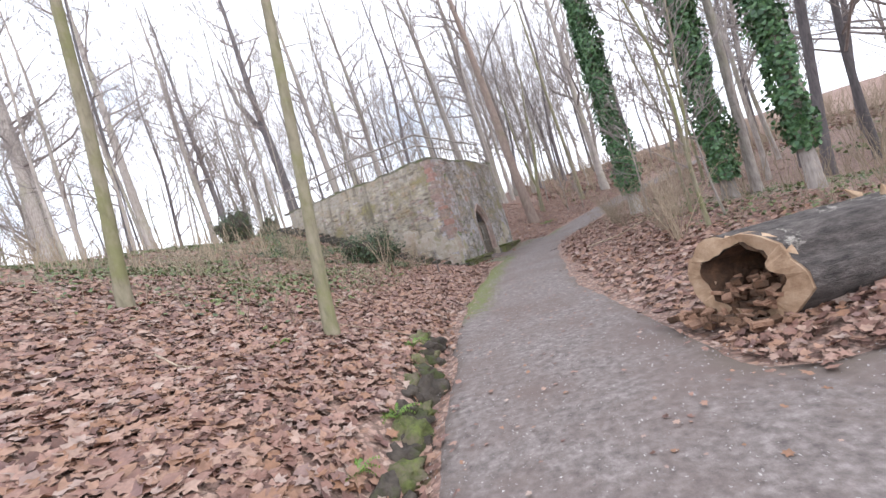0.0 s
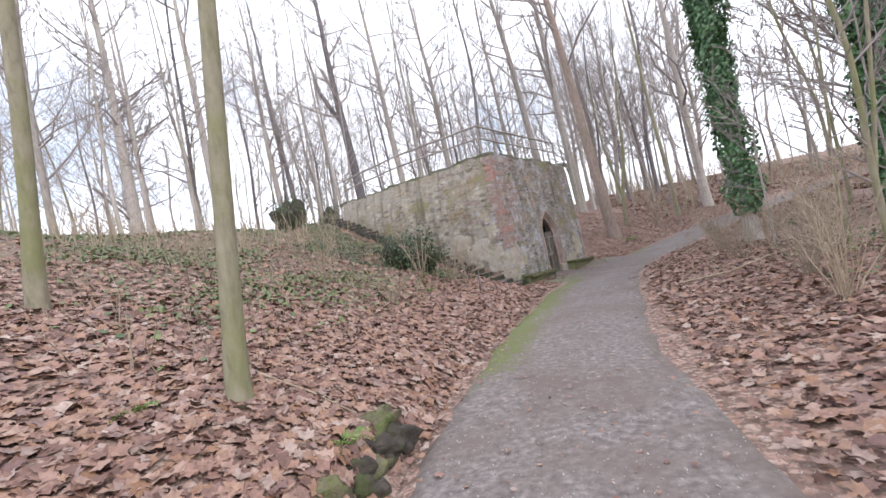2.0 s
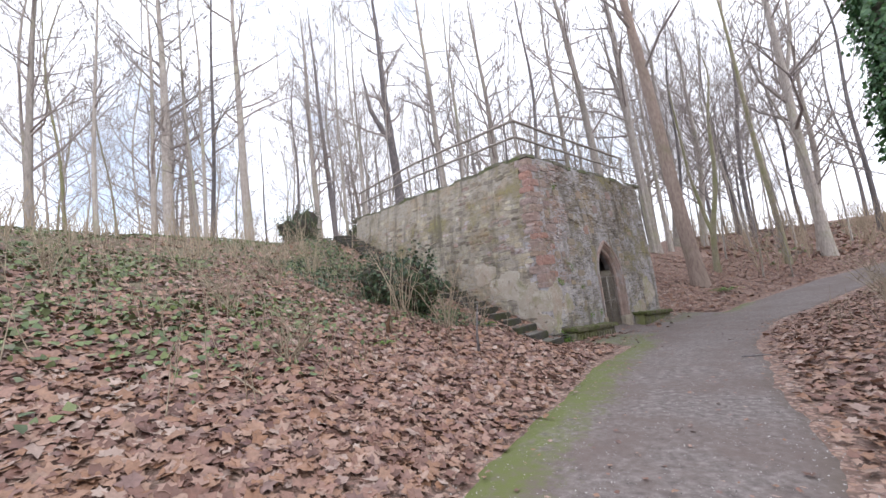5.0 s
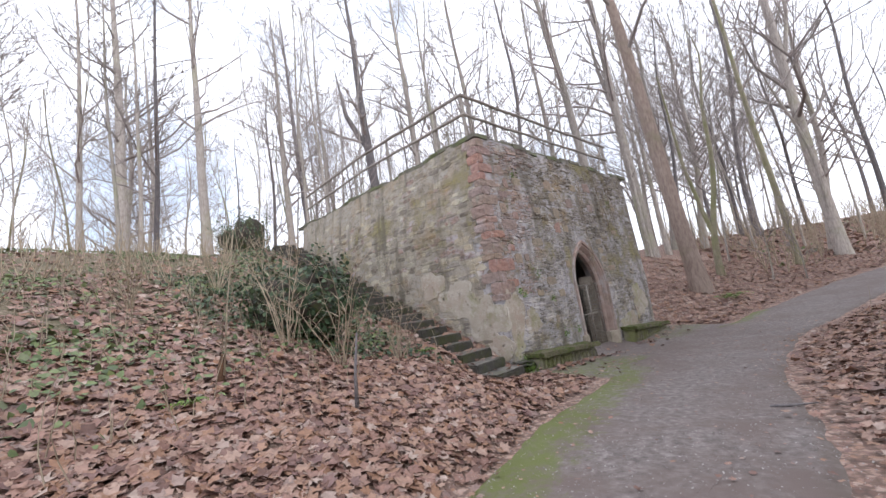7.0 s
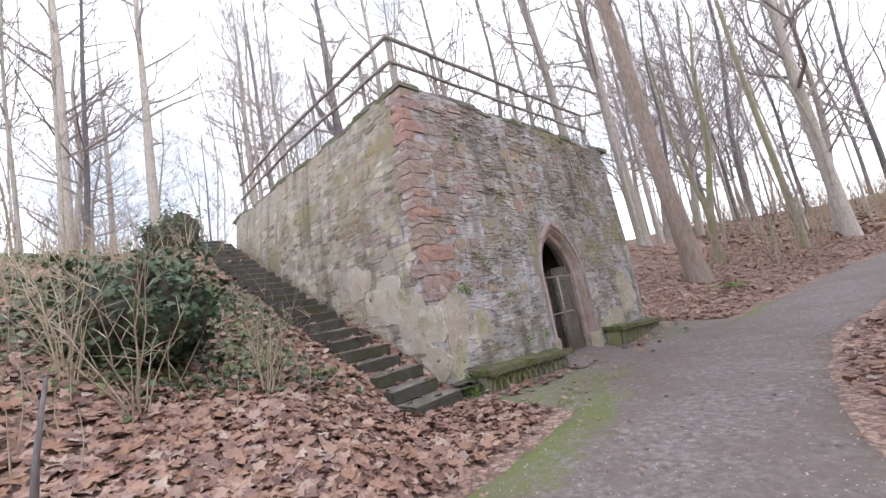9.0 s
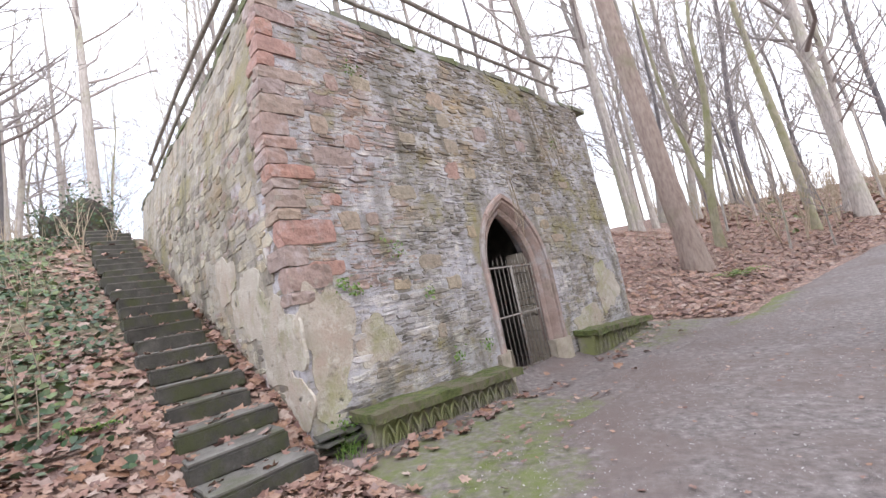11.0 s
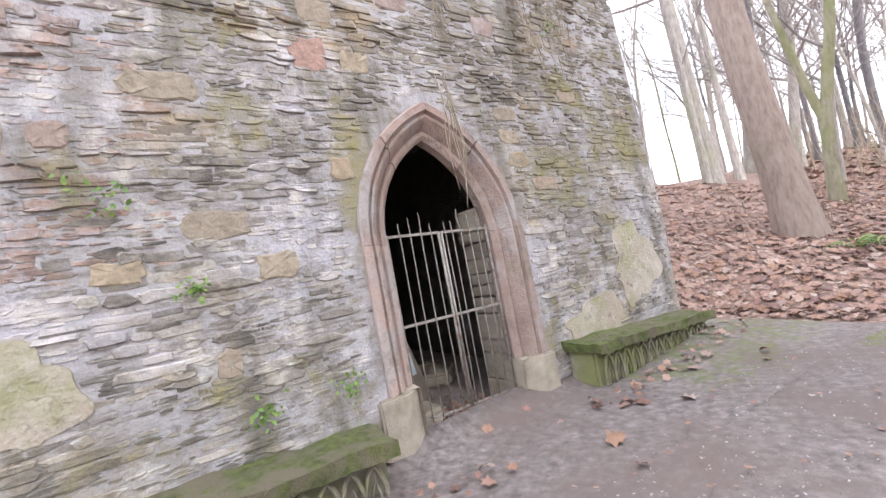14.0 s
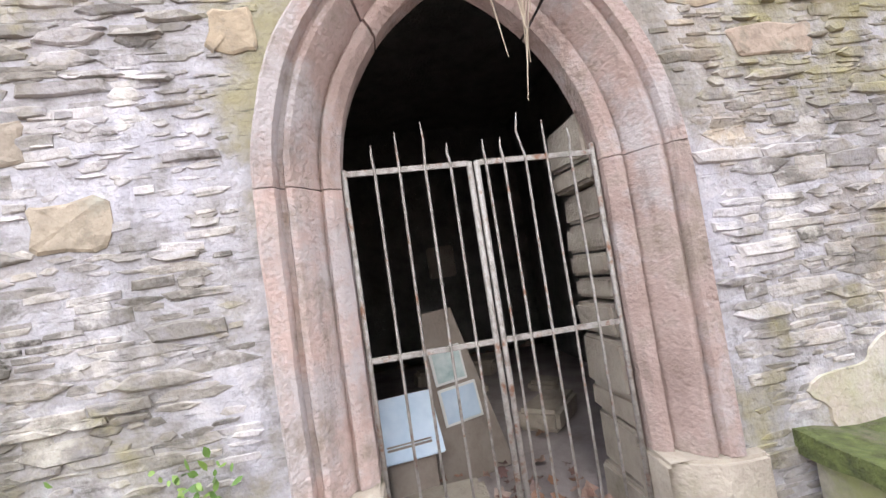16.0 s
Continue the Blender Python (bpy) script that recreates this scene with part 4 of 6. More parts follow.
def sweep(lines_):
    """A strip over the profile's lines, each a list of (u, w, z); closed at both ends."""
    bm = bmesh.new()
    rows_ = [[bm.verts.new(p) for p in line] for line in lines_]
    for a, b in zip(rows_, rows_[1:]):
        for i in range(len(a) - 1):
            bm.faces.new((a[i], a[i + 1], b[i + 1], b[i]))
    for end in (0, -1):
        bm.faces.new([r[end] for r in rows_])
    bmesh.ops.recalc_face_normals(bm, faces=bm.faces[:])
    for v in bm.verts:
        k = noise.noise(v.co * 4.0) * 0.006 + noise.noise(v.co * 14.0) * 0.0025
        v.co += Vector((k, k, 0))
    return bm


def jamb(side, z0, z1, n=22):
    return sweep([[(DOOR_U + side * (DOOR_HALF + o), w, z0 + (z1 - z0) * k / n) for k in range(n + 1)] for o, w in PROFILE])


def voussoir(side, k0, k1, n=16):
    lines_ = []
    for o, w in PROFILE:
        r = ARC_R + o
        stop = math.acos(ARC_C / r)
        line = []
        for k in range(n + 1):
            a = stop * (k0 + (k1 - k0) * k / n)
            line.append((DOOR_U - side * (ARC_C - r * math.cos(a)), w, SPRING + r * math.sin(a)))
        lines_.append(line)
    return sweep(lines_)


for side, foot in ((-1, -0.02), (1, -0.12)):
    part("jamb_stone", jamb(side, foot, SPRING - 0.004), mat_red, portal, "", radians(24))
    part("voussoir", voussoir(side, 0.0, 0.60), mat_red, portal, "", radians(24))
    part("voussoir", voussoir(side, 0.61, 1.0), mat_red, portal, "", radians(24))
    b = box(0.345, 0.265, foot + 0.70, 0.014, 0.004, (DOOR_U + side * (DOOR_HALF + 0.163), 0.102, -0.704), 3)
    for v in b.verts:
        gap_ = abs(v.co.x - DOOR_U) - DOOR_HALF + 0.01
        if v.co.y < 0.0 and gap_ < 0.14:
            v.co.y += 0.11 * (1 - max(0.0, gap_) / 0.14)
    part("plinth_stone", b, mat_plinth, portal, "grey block at the foot of the doorway")
sill_bm = box(0.95, 0.5, 0.22, 0.02, 0.004, (DOOR_U, 0.2, -0.775))
part("sill", sill_bm, mat_plinth, portal)
# rough stones of the reveal, seen past the gate
rnd = random.Random(5)
for side in (-1, 1):
    z = -0.56
    while z < 1.15:
        h = rnd.uniform(0.10, 0.24)
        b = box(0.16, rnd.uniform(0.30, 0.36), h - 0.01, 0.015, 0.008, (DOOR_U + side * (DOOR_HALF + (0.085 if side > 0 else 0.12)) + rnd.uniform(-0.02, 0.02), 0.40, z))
        # left stones take the dark tone for the shade on that side
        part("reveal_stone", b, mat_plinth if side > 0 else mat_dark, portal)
        z += h

# ---- the iron gate ----
gate = thing("iron_gate", BUILD @ Matrix.Translation((0, 0.16, 0)), "rusty pale iron double gate with spiked bars, closed", "gate")
U0, U1, UM = DOOR_U - 0.48, DOOR_U + 0.475, DOOR_U - 0.005


def slope(u, z0, z1):
    return z0 + (z1 - z0) * (u - U0) / (U1 - U0)


def bar(name, pts, r, parent, sides=6, label=""):
    t = Tubes()
    t.add(pts, r if isinstance(r, list) else [r] * len(pts), sides, True)
    return t.done(name, mat_iron, parent, label)


for leaf, (a, b) in (("gate_leaf", (U0, UM - 0.012)), ("gate_leaf", (UM + 0.012, U1))):
    first = a == U0
    leaf_ob = bar(leaf, [(UM + (-0.014 if first else 0.014), 0, slope(UM, -0.34, -0.37)), (UM + (-0.014 if first else 0.014), 0, slope(UM, 1.07, 1.01))], 0.0115, gate, 6)
    for z0, z1 in ((1.045, 1.025), (0.375, 0.365), (-0.32, -0.365)):
        part_name = "rail"
        bm = bmesh.new()
        bmesh.ops.create_cube(bm, size=1)
        for v in bm.verts:
            u = a if v.co.x < 0 else b
            v.co = Vector((u, v.co.y * 0.010, slope(u, z0, z1) + v.co.z * 0.020))
        part(part_name, bm, mat_iron, leaf_ob)
    for k, (u, high) in enumerate(((2.66, 1.14), (2.75, 1.18), (2.845, 1.21), (2.94, 1.12)) if first else ((3.075, 1.12), (3.145, 1.12), (3.23, 1.21), (3.315, 1.17), (3.41, 1.13))):
        zt = slope(u, 1.045, 1.025)
        tip = high - zt
        bend = 0.022 if (not first and k == 2) else rnd.uniform(-0.008, 0.008)
        bar("bar", [(u, -0.006, slope(u, -0.34, -0.385)), (u + rnd.uniform(-0.006, 0.006), -0.006, 0.38), (u, -0.006, zt), (u - bend, -0.006, zt + tip * 0.6), (u - bend * 0.4, -0.006, zt + tip)], [0.0056, 0.0056, 0.0056, 0.0048, 0.002], leaf_ob, 5)
for u in (U0, U1):
    bar("hinge_post", [(u, 0, -0.40), (u, 0, 1.06)], 0.010, gate)

# ---- stone benches on either side, their fronts carved as a row of small pointed arches ----
def bench(u0, u1, z0, z1, deep, label):
    root = thing("stone_bench", BUILD @ Matrix.Translation((u0, 0, 0)), label, "bench", "benches by the doorway")
    run = u1 - u0
    tilt = (z1 - z0) / run
    bm = box(run, deep, 0.085, 0.0, 0, (run / 2, -deep / 2 + 0.03, 0), 22)
    for v in bm.verts:
        v.co.z += z0 - 0.085 + tilt * v.co.x + 0.022 * noise.noise(v.co * 5) + 0.012 * noise.noise(v.co * 14)
        v.co.y += 0.035 * noise.noise(v.co * 4 + Vector((3, 1, 2)))
    part("seat_slab", bm, mat_moss, root, "slab grown over with bright moss")
    bm = box(run - 0.08, deep - 0.13, 0.42, 0.02, 0, (run / 2, -deep / 2 + 0.075, 0), 4)
    for v in bm.verts:
        v.co.z += z0 - 0.505 + tilt * v.co.x
        v.co.y += 0.012 * noise.noise(v.co * 7)
    part("base", bm, mat_bench, root)
    n = max(6, int(run / 0.135))
    for k in range(n):
        c = 0.08 + (run - 0.16) * (k + 0.5) / n
        hw = (run - 0.16) / n * 0.46
        t = Tubes()
        zb = z0 + tilt * c - 0.36
        pts = [(c - hw, -deep + 0.10, zb), (c - hw, -deep + 0.095, zb + 0.12), (c - hw * 0.6, -deep + 0.095, zb + 0.20), (c, -deep + 0.09, zb + 0.25), (c + hw * 0.6, -deep + 0.095, zb + 0.20), (c + hw, -deep + 0.095, zb + 0.12), (c + hw, -deep + 0.10, zb)]
        t.add(pts, [0.014] * 7, 5)
        t.add([(c - hw * 0.42, -deep + 0.10, zb), (c - hw * 0.4, -deep + 0.097, zb + 0.09), (c, -deep + 0.095, zb + 0.16), (c + hw * 0.4, -deep + 0.097, zb + 0.09), (c + hw * 0.42, -deep + 0.10, zb)], [0.008] * 5, 5)
        t.done("carved_arch", mat_bench, root)
    return root


bench(0.16, 2.12, 0.0, -0.13, 0.42, "long mossy stone bench with a carved front by the wall")
bench(4.0, 6.0, -0.09, -0.24, 0.42, "mossy stone bench with a carved front beside the doorway")
# loose slates under the corner
for k in range(9):
    ob = thing("loose_slate", BUILD @ pose(rnd.uniform(-0.10, 0.14), rnd.uniform(-0.13, 0.0), -0.33 + 0.026 * k, 0, 0, rnd.uniform(-25, 25)), "flat dark slate lying in a pile at the wall's foot", "stone", "pile of slates")
    part("slate", box(rnd.uniform(0.16, 0.28), rnd.uniform(0.12, 0.20), 0.024, 0.006, 0.01), mat_step, ob)

# ---- the flight of steps along the side wall ----
stairs = thing("stone_steps", BUILD, "long flight of worn mossy stone steps up the hill", "stairs", kind="structure")
for k in range(25):
    w0, top = -0.30 + 0.335 * k, -0.13 + 0.157 * k
    run = 0.70 + rnd.uniform(-0.06, 0.06)
    mid = -0.69 + rnd.uniform(-0.03, 0.03) - 0.004 * k
    bm = box(run, 0.37, 0.15, 0.018, 0, (0, 0, -0.15), 3)
    for v in bm.verts:
        v.co.z += 0.012 * noise.noise(v.co * 3 + Vector((k, 0, 0)))
        v.co.y += 0.018 * noise.noise(v.co * 3 + Vector((0, k, 0)))
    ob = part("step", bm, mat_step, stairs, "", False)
    ob.matrix_basis = pose(mid, w0 + 0.2, top, rnd.uniform(-1, 1), rnd.uniform(-1.5, 1.5), rnd.uniform(-3, 3))
    # pale sheet over the step: sky light on its top put into colour
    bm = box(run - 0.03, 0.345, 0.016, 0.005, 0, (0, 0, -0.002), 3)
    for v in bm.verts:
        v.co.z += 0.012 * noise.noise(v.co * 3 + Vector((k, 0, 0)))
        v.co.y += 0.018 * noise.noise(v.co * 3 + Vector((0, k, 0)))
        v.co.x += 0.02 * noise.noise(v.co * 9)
    part("tread", bm, mat_tread, ob, "paler tread sheet with sky light put into its colour")

# leaves caught on the treads
rg = np.random.default_rng(51)
tc = []
for k in range(25):
    for _ in range(12):
        p = at_building(rg.uniform(-1.05, -0.3), -0.30 + 0.335 * k + rg.uniform(0.02, 0.34), -0.115 + 0.157 * k)
        if rg.uniform() < 0.75 or p.x > 0:
            tc.append(tuple(p))
tread_leaves = np.array(tc)
tn = rg.normal(size=tread_leaves.shape) * 0.35 + np.array([0, 0, 1])

# ---- the railing on top ----
railing = thing("railing", BUILD, "weathered two-rail railing along the top of the vault", "railing")


def rail_bar(name, a, b, thick, parent):
    t = Tubes()
    a, b = Vector(a), Vector(b)
    n = 5
    t.add([a.lerp(b, k / n) + Vector((0, 0, 0.012 * math.sin(2.3 * k + a.x))) for k in range(n + 1)], [thick] * (n + 1), 6, True)
    return t.done(name, mat_rail, parent)


def side_z(w):
    return 5.27 + 0.06 * min(w, 3.5) - 0.03 * max(0.0, w - 6.0)


def front_z(u):
    return 5.27 - 0.022 * u


for u, lean_ in ((0.28, 0), (1.22, 0.02), (3.55, -0.03), (6.45, 0.03)):
    rail_bar("post", (u, 0.62, 3.75), (u + lean_, 0.62, front_z(u) + 0.03), 0.042, railing)
for w in (1.5, 3.4, 5.1, 6.8, 8.1):
    rail_bar("post", (0.30, w, 3.75), (0.30, w, side_z(w) + 0.02), 0.036, railing)
for drop, thick in ((0.0, 0.038), (0.43, 0.034)):
    rail_bar("rail", (0.24, 0.56, front_z(0) - drop), (3.55, 0.56, front_z(3.55) - drop), thick, railing)
    rail_bar("rail", (3.55, 0.56, front_z(3.55) - drop), (6.50, 0.56, front_z(6.5) - drop), thick, railing)
    rail_bar("rail", (0.24, 0.56, side_z(0.5) - drop), (0.24, 4.5, side_z(4.5) - drop), thick, railing)
    rail_bar("rail", (0.24, 4.5, side_z(4.5) - drop), (0.24, 8.2, side_z(8.2) - drop), thick, railing)
rail_bar("brace", (5.85, 0.56, front_z(6) - 0.42), (6.40, 0.56, front_z(6) - 0.02), 0.028, railing)

# ---- inside the vault ----
def info_plate(parent, w, h, at, mat, turn):
    bm = box(w, 0.012, h, 0.003)
    ob = part("plate", bm, mat_white, parent, "printed plate in a white frame")
    ob.matrix_basis = turn @ Matrix.Translation(at)
    face = part("print", box(w - 0.03, 0.004, h - 0.03, 0.0), mat, ob)
    face.location = (0, -0.0085, 0.015)
    return ob


stele = thing("board", BUILD @ pose(3.0, 1.05, -0.55, -8, -4, 12), "tapered wooden board with two small plates, leaning in the vault", "sign board")
bm = bmesh.new()
for yy in (0.0, 0.05):
    for x, z in ((-0.24, 0), (0.24, 0), (0.09, 0.98), (-0.10, 0.98)):
        bm.verts.new((x, yy, z))
bm.verts.ensure_lookup_table()
for q in ((0, 1, 2, 3), (7, 6, 5, 4), (0, 4, 5, 1), (3, 2, 6, 7), (0, 3, 7, 4), (1, 5, 6, 2)):
    bm.faces.new([bm.verts[i] for i in q])
bmesh.ops.bevel(bm, geom=bm.edges[:], offset=0.006, segments=1, affect="EDGES")
part("panel", bm, mat_board, stele)
info_plate(stele, 0.20, 0.21, (-0.02, -0.008, 0.55), mat_panel_green, Matrix.Identity(4))
info_plate(stele, 0.24, 0.21, (0.0, -0.008, 0.32), mat_panel, Matrix.Identity(4))
desk = thing("info_stand", BUILD @ pose(2.63, 0.80, -0.55, 0, 0, 8), "low stand with a tilted pale blue plate in the vault", "sign stand")
part("foot", box(0.24, 0.16, 0.40, 0.01), mat_board, desk)
pl = part("plate", box(0.33, 0.32, 0.02, 0.004), mat_panel, desk, "tilted pale blue plate")
pl.matrix_basis = pose(0, 0, 0.45, 52, 0, 0)
for k, (u, w, s) in enumerate(((2.75, 0.62, 0.30), (3.65, 1.6, 0.30), (3.3, 2.6, 0.22), (3.9, 2.3, 0.2), (2.95, 3.2, 0.25), (3.6, 3.3, 0.3), (2.4, 2.2, 0.25))):
    ob = thing("fallen_stone", BUILD @ pose(u, w, -0.555, 0, 0, k * 47), "grey squared stone lying on the vault's floor", "stone", "stones in the vault")
    part("block", box(s * 1.5, s, s * 0.55, 0.03, 0.02), mat_plinth, ob)
niche = thing("stone_tablet", BUILD @ pose(3.35, 4.195, 0.55, 0, 0, 0), "pale stone tablet on the back wall of the vault", "tablet")
part("slab", box(0.36, 0.10, 0.42, 0.02, 0.004, (0, -0.05, 0)), mat_plinth, niche)


# ---- scattered leaves ----
def leaf_cloud(name, centres, normals, sizes, outline, mat, parent=None, label="", curl=0.3, seed=1):
    """Many leaves in one mesh: outline is a ring of (x, y) around the leaf's middle."""
    rg = np.random.default_rng(seed)
    n, m = len(centres), len(outline)
    c, nrm = np.asarray(centres, float), np.asarray(normals, float)
    nrm /= np.linalg.norm(nrm, axis=1, keepdims=True)
    ref = rg.normal(size=(n, 3))
    a = np.cross(nrm, ref)
    a /= np.linalg.norm(a, axis=1, keepdims=True)
    b = np.cross(nrm, a)
    o = np.array(outline)
    s = np.asarray(sizes)[:, None, None]
    lift = curl * rg.uniform(-0.6, 1.0, size=(n, m)) * (o**2).sum(1)[None] ** 0.5
    ring = c[:, None] + s * (o[None, :, :1] * a[:, None] + o[None, :, 1:] * b[:, None] + lift[..., None] * nrm[:, None])
    verts = np.concatenate([ring, c[:, None] + 0 * ring[:, :1]], 1).reshape(-1, 3)
    k = np.arange(m)
    f = np.stack([k, (k + 1) % m, np.full(m, m)], -1)
    faces = (f[None] + (np.arange(n) * (m + 1))[:, None, None]).reshape(-1, 3)
    me = bpy.data.meshes.new(name)
    me.vertices.add(len(verts))
    me.vertices.foreach_set("co", verts.ravel().astype(np.float32))
    me.loops.add(faces.size)
    me.loops.foreach_set("vertex_index", faces.ravel().astype(np.int32))
    me.polygons.add(len(faces))
    me.polygons.foreach_set("loop_start", np.arange(0, faces.size, 3, dtype=np.int32))
    me.polygons.foreach_set("loop_total", np.full(len(faces), 3, dtype=np.int32))
    me.materials.append(mat)
    me.update(calc_edges=True)
    ob = new(name, me)
    if parent:
        ob.parent = parent
    return tagged(ob, label)


MAPLE = [(0.0, -0.5), (0.22, -0.32), (0.5, -0.2), (0.32, 0.02), (0.48, 0.28), (0.2, 0.24), (0.0, 0.55), (-0.2, 0.24), (-0.48, 0.28), (-0.32, 0.02), (-0.5, -0.2), (-0.22, -0.32)]
OVAL = [(0, -0.5), (0.25, -0.2), (0.25, 0.15), (0, 0.5), (-0.25, 0.15), (-0.25, -0.2)]
IVY = [(0, -0.4), (0.35, -0.3), (0.3, 0.1), (0, 0.5), (-0.3, 0.1), (-0.35, -0.3)]


tagged(leaf_cloud("fallen_leaves", tread_leaves, tn, rg.uniform(0.05, 0.12, len(tread_leaves)), MAPLE, mat_leaf, None, "", 0.5, 12), "brown leaves caught on the stone treads", "leaves", kind="stuff")


def clear_of_building(x, y):
    u, w = building(x, y)
    return ~((u > -0.02) & (u < 6.3) & (w > -0.02) & (w < BACK))


def scatter(count, seed, x0, x1, y0, y1, chance):
    rg = np.random.default_rng(seed)
    x, y = rg.uniform(x0, x1, count), rg.uniform(y0, y1, count)
    keep = (rg.uniform(size=count) < chance(x, y)) & clear_of_building(x, y)
    return x[keep], y[keep], rg


def broken_edge(x, y):
    return (np.abs(x + 0.70 - 0.012 * y + 0.05 * np.sin(5 * y)) < 0.13 + 0.06 * np.sin(7.3 * y)) & (y > 1.2) & (y < 5.6) & (np.sin(2.3 * y + 0.6) > -0.55)


def litter_chance(x, y):
    d, s = along_way(x, y)
    u, w = building(x, y)
    off = np.maximum(smooth(1.0, 1.35, d), smooth(1.05, 1.45, -d - 3.6 * smooth(2.6, 1.6, s)))
    on_steps = (u > -1.06) & (u < -0.34) & (w > -0.3)
    fore = (u > -0.2) & (u < 6.4) & (w > -1.6) & (w < 0.1)
    gap = 0.72 + 0.28 * smooth(-0.25, 0.2, np.sin(1.7 * x + 0.6 * y) * np.sin(1.1 * y - 0.5 * x))
    far = (1 - 0.8 * smooth(3.0, 7.0, np.abs(d))) * np.where((u > -4.5) & (u < -1.15) & (w > 0.4), 0.6, 1)
    return off * gap * far * np.where(broken_edge(x, y), 0.12, 1) * np.where(on_steps, 0.10, 1) * np.where(fore, np.where((w > -0.75) & (w < -0.42) & (np.abs(u - 2.99) > 0.5), 0.16, 0.02), 1)


def green_chance(x, y):
    d, s = along_way(x, y)
    u, w = building(x, y)
    patch = 0.12 + 0.88 * smooth(-0.15, 0.45, np.sin(0.8 * x + 0.3 * y + 1) * np.sin(0.6 * y - 0.7 * x) + 0.25 * np.sin(2.3 * x + 1.4 * y))
    return patch * smooth(2.2, 4.5, d) * smooth(4, 7, s) * np.where((u > -1.6) & (u < 6.5) & (w > -0.5), 0.0, 1)


def lay_leaves(name, x, y, rg, low, high, tilt, mat, label, outline=MAPLE, lift=0.012, curl=0.3):
    z = ground_height(x, y) + lift + rg.uniform(0, 0.03, len(x))
    e = 0.05
    nx, ny = -(height(x + e, y) - height(x - e, y)) / (2 * e), -(height(x, y + e) - height(x, y - e)) / (2 * e)
    nrm = np.stack([nx, ny, np.ones_like(nx)], -1) + rg.normal(size=(len(x), 3)) * tilt
    ob = leaf_cloud(name, np.stack([x, y, z], -1), nrm, rg.uniform(low, high, len(x)), outline, mat, None, label, curl, 3)
    return tagged(ob, label, "leaves", kind="stuff")


x, y, rg = scatter(82000, 4, -7.5, 1.6, 0.0, 18.5, litter_chance)
lay_leaves("fallen_leaves", x, y, rg, 0.06, 0.135, 0.22, mat_leaf, "brown fallen maple leaves on the bank", lift=0.022)
x, y, rg = scatter(24000, 5, 1.6, 7.5, 0.5, 20.0, litter_chance)
lay_leaves("fallen_leaves", x, y, rg, 0.06, 0.13, 0.22, mat_leaf, "brown fallen leaves beside the path", lift=0.022)
x, y, rg = scatter(10000, 16, -15, -4, 3, 22, lambda x, y: 0.7 * smooth(4.5, 7, along_way(x, y)[0]) * (1 - smooth(13, 15, along_way(x, y)[0])) * (1 - 0.6 * green_chance(x, y)))
lay_leaves("fallen_leaves", x, y, rg, 0.08, 0.15, 0.25, mat_leaf, "brown fallen leaves higher on the bank", lift=0.022)
x, y, rg = scatter(34000, 6, 0.0, 15.0, 17.0, 33.0, lambda x, y: np.maximum(litter_chance(x, y) * np.where((building(x, y)[0] < 6.4) & (building(x, y)[1] < 0.2), 0.03, 1), 0.55 * smooth(4, 6, along_way(x, y)[0]) * (building(x, y)[0] > 6.6)))
lay_leaves("fallen_leaves", x, y, rg, 0.07, 0.14, 0.2, mat_leaf, "brown fallen leaves on the slope past the building", lift=0.022)
x, y, rg = scatter(16000, 36, 8.0, 40.0, 26.0, 56.0, lambda x, y: 1.0 * (np.abs(along_way(x, y)[0]) > 1.6) * ((y > 33) | (x > 15)))
lay_leaves("fallen_leaves", x, y, rg, 0.16, 0.34, 0.3, mat_leaf, "brown fallen leaves over the wooded ridge", lift=0.03)
x, y, rg = scatter(9000, 37, 8.0, 40.0, 2.0, 56.0, lambda x, y: smooth(0.0, 0.5, np.sin(0.5 * x + 0.3 * y) * np.sin(0.4 * y - 0.3 * x)) * (np.abs(along_way(x, y)[0]) > 3))
lay_leaves("ground_ivy", x, y, rg, 0.10, 0.24, 0.5, mat_green, "patches of low green growth on the wooded ridge", IVY, 0.08, 0.2)
x, y, rg = scatter(2800, 7, -0.8, 6.0, -0.5, 21.0, lambda x, y: 1.0 * (np.abs(along_way(x, y)[0]) < 1.25))
lay_leaves("fallen_leaves", x, y, rg, 0.014, 0.05, 0.15, mat_leaf, "a few brown leaves lying on the gravel", lift=0.045, curl=0.2)
x, y, rg = scatter(9000, 27, -1.0, 5.5, 0.4, 17.5, lambda x, y: 0.5 * smooth(0.75, 1.2, np.abs(along_way(x, y)[0])) * (np.abs(along_way(x, y)[0]) < 1.3))
lay_leaves("fallen_leaves", x, y, rg, 0.03, 0.08, 0.2, mat_leaf, "broken brown leaves along the path's edges", lift=0.04, curl=0.25)
x, y, rg = scatter(3800, 17, 0.2, 7.0, 15.0, 22.0, lambda x, y: 1.0 * ((building(x, y)[1] > -0.72) & (building(x, y)[1] < -0.40) & (building(x, y)[0] > -0.1) & (building(x, y)[0] < 6.5)) * np.where(np.abs(building(x, y)[0] - 2.99) < 0.6, 0.25, 1))
lay_leaves("fallen_leaves", x, y, rg, 0.035, 0.08, 0.3, mat_leaf, "brown leaves blown against the benches", lift=0.03)


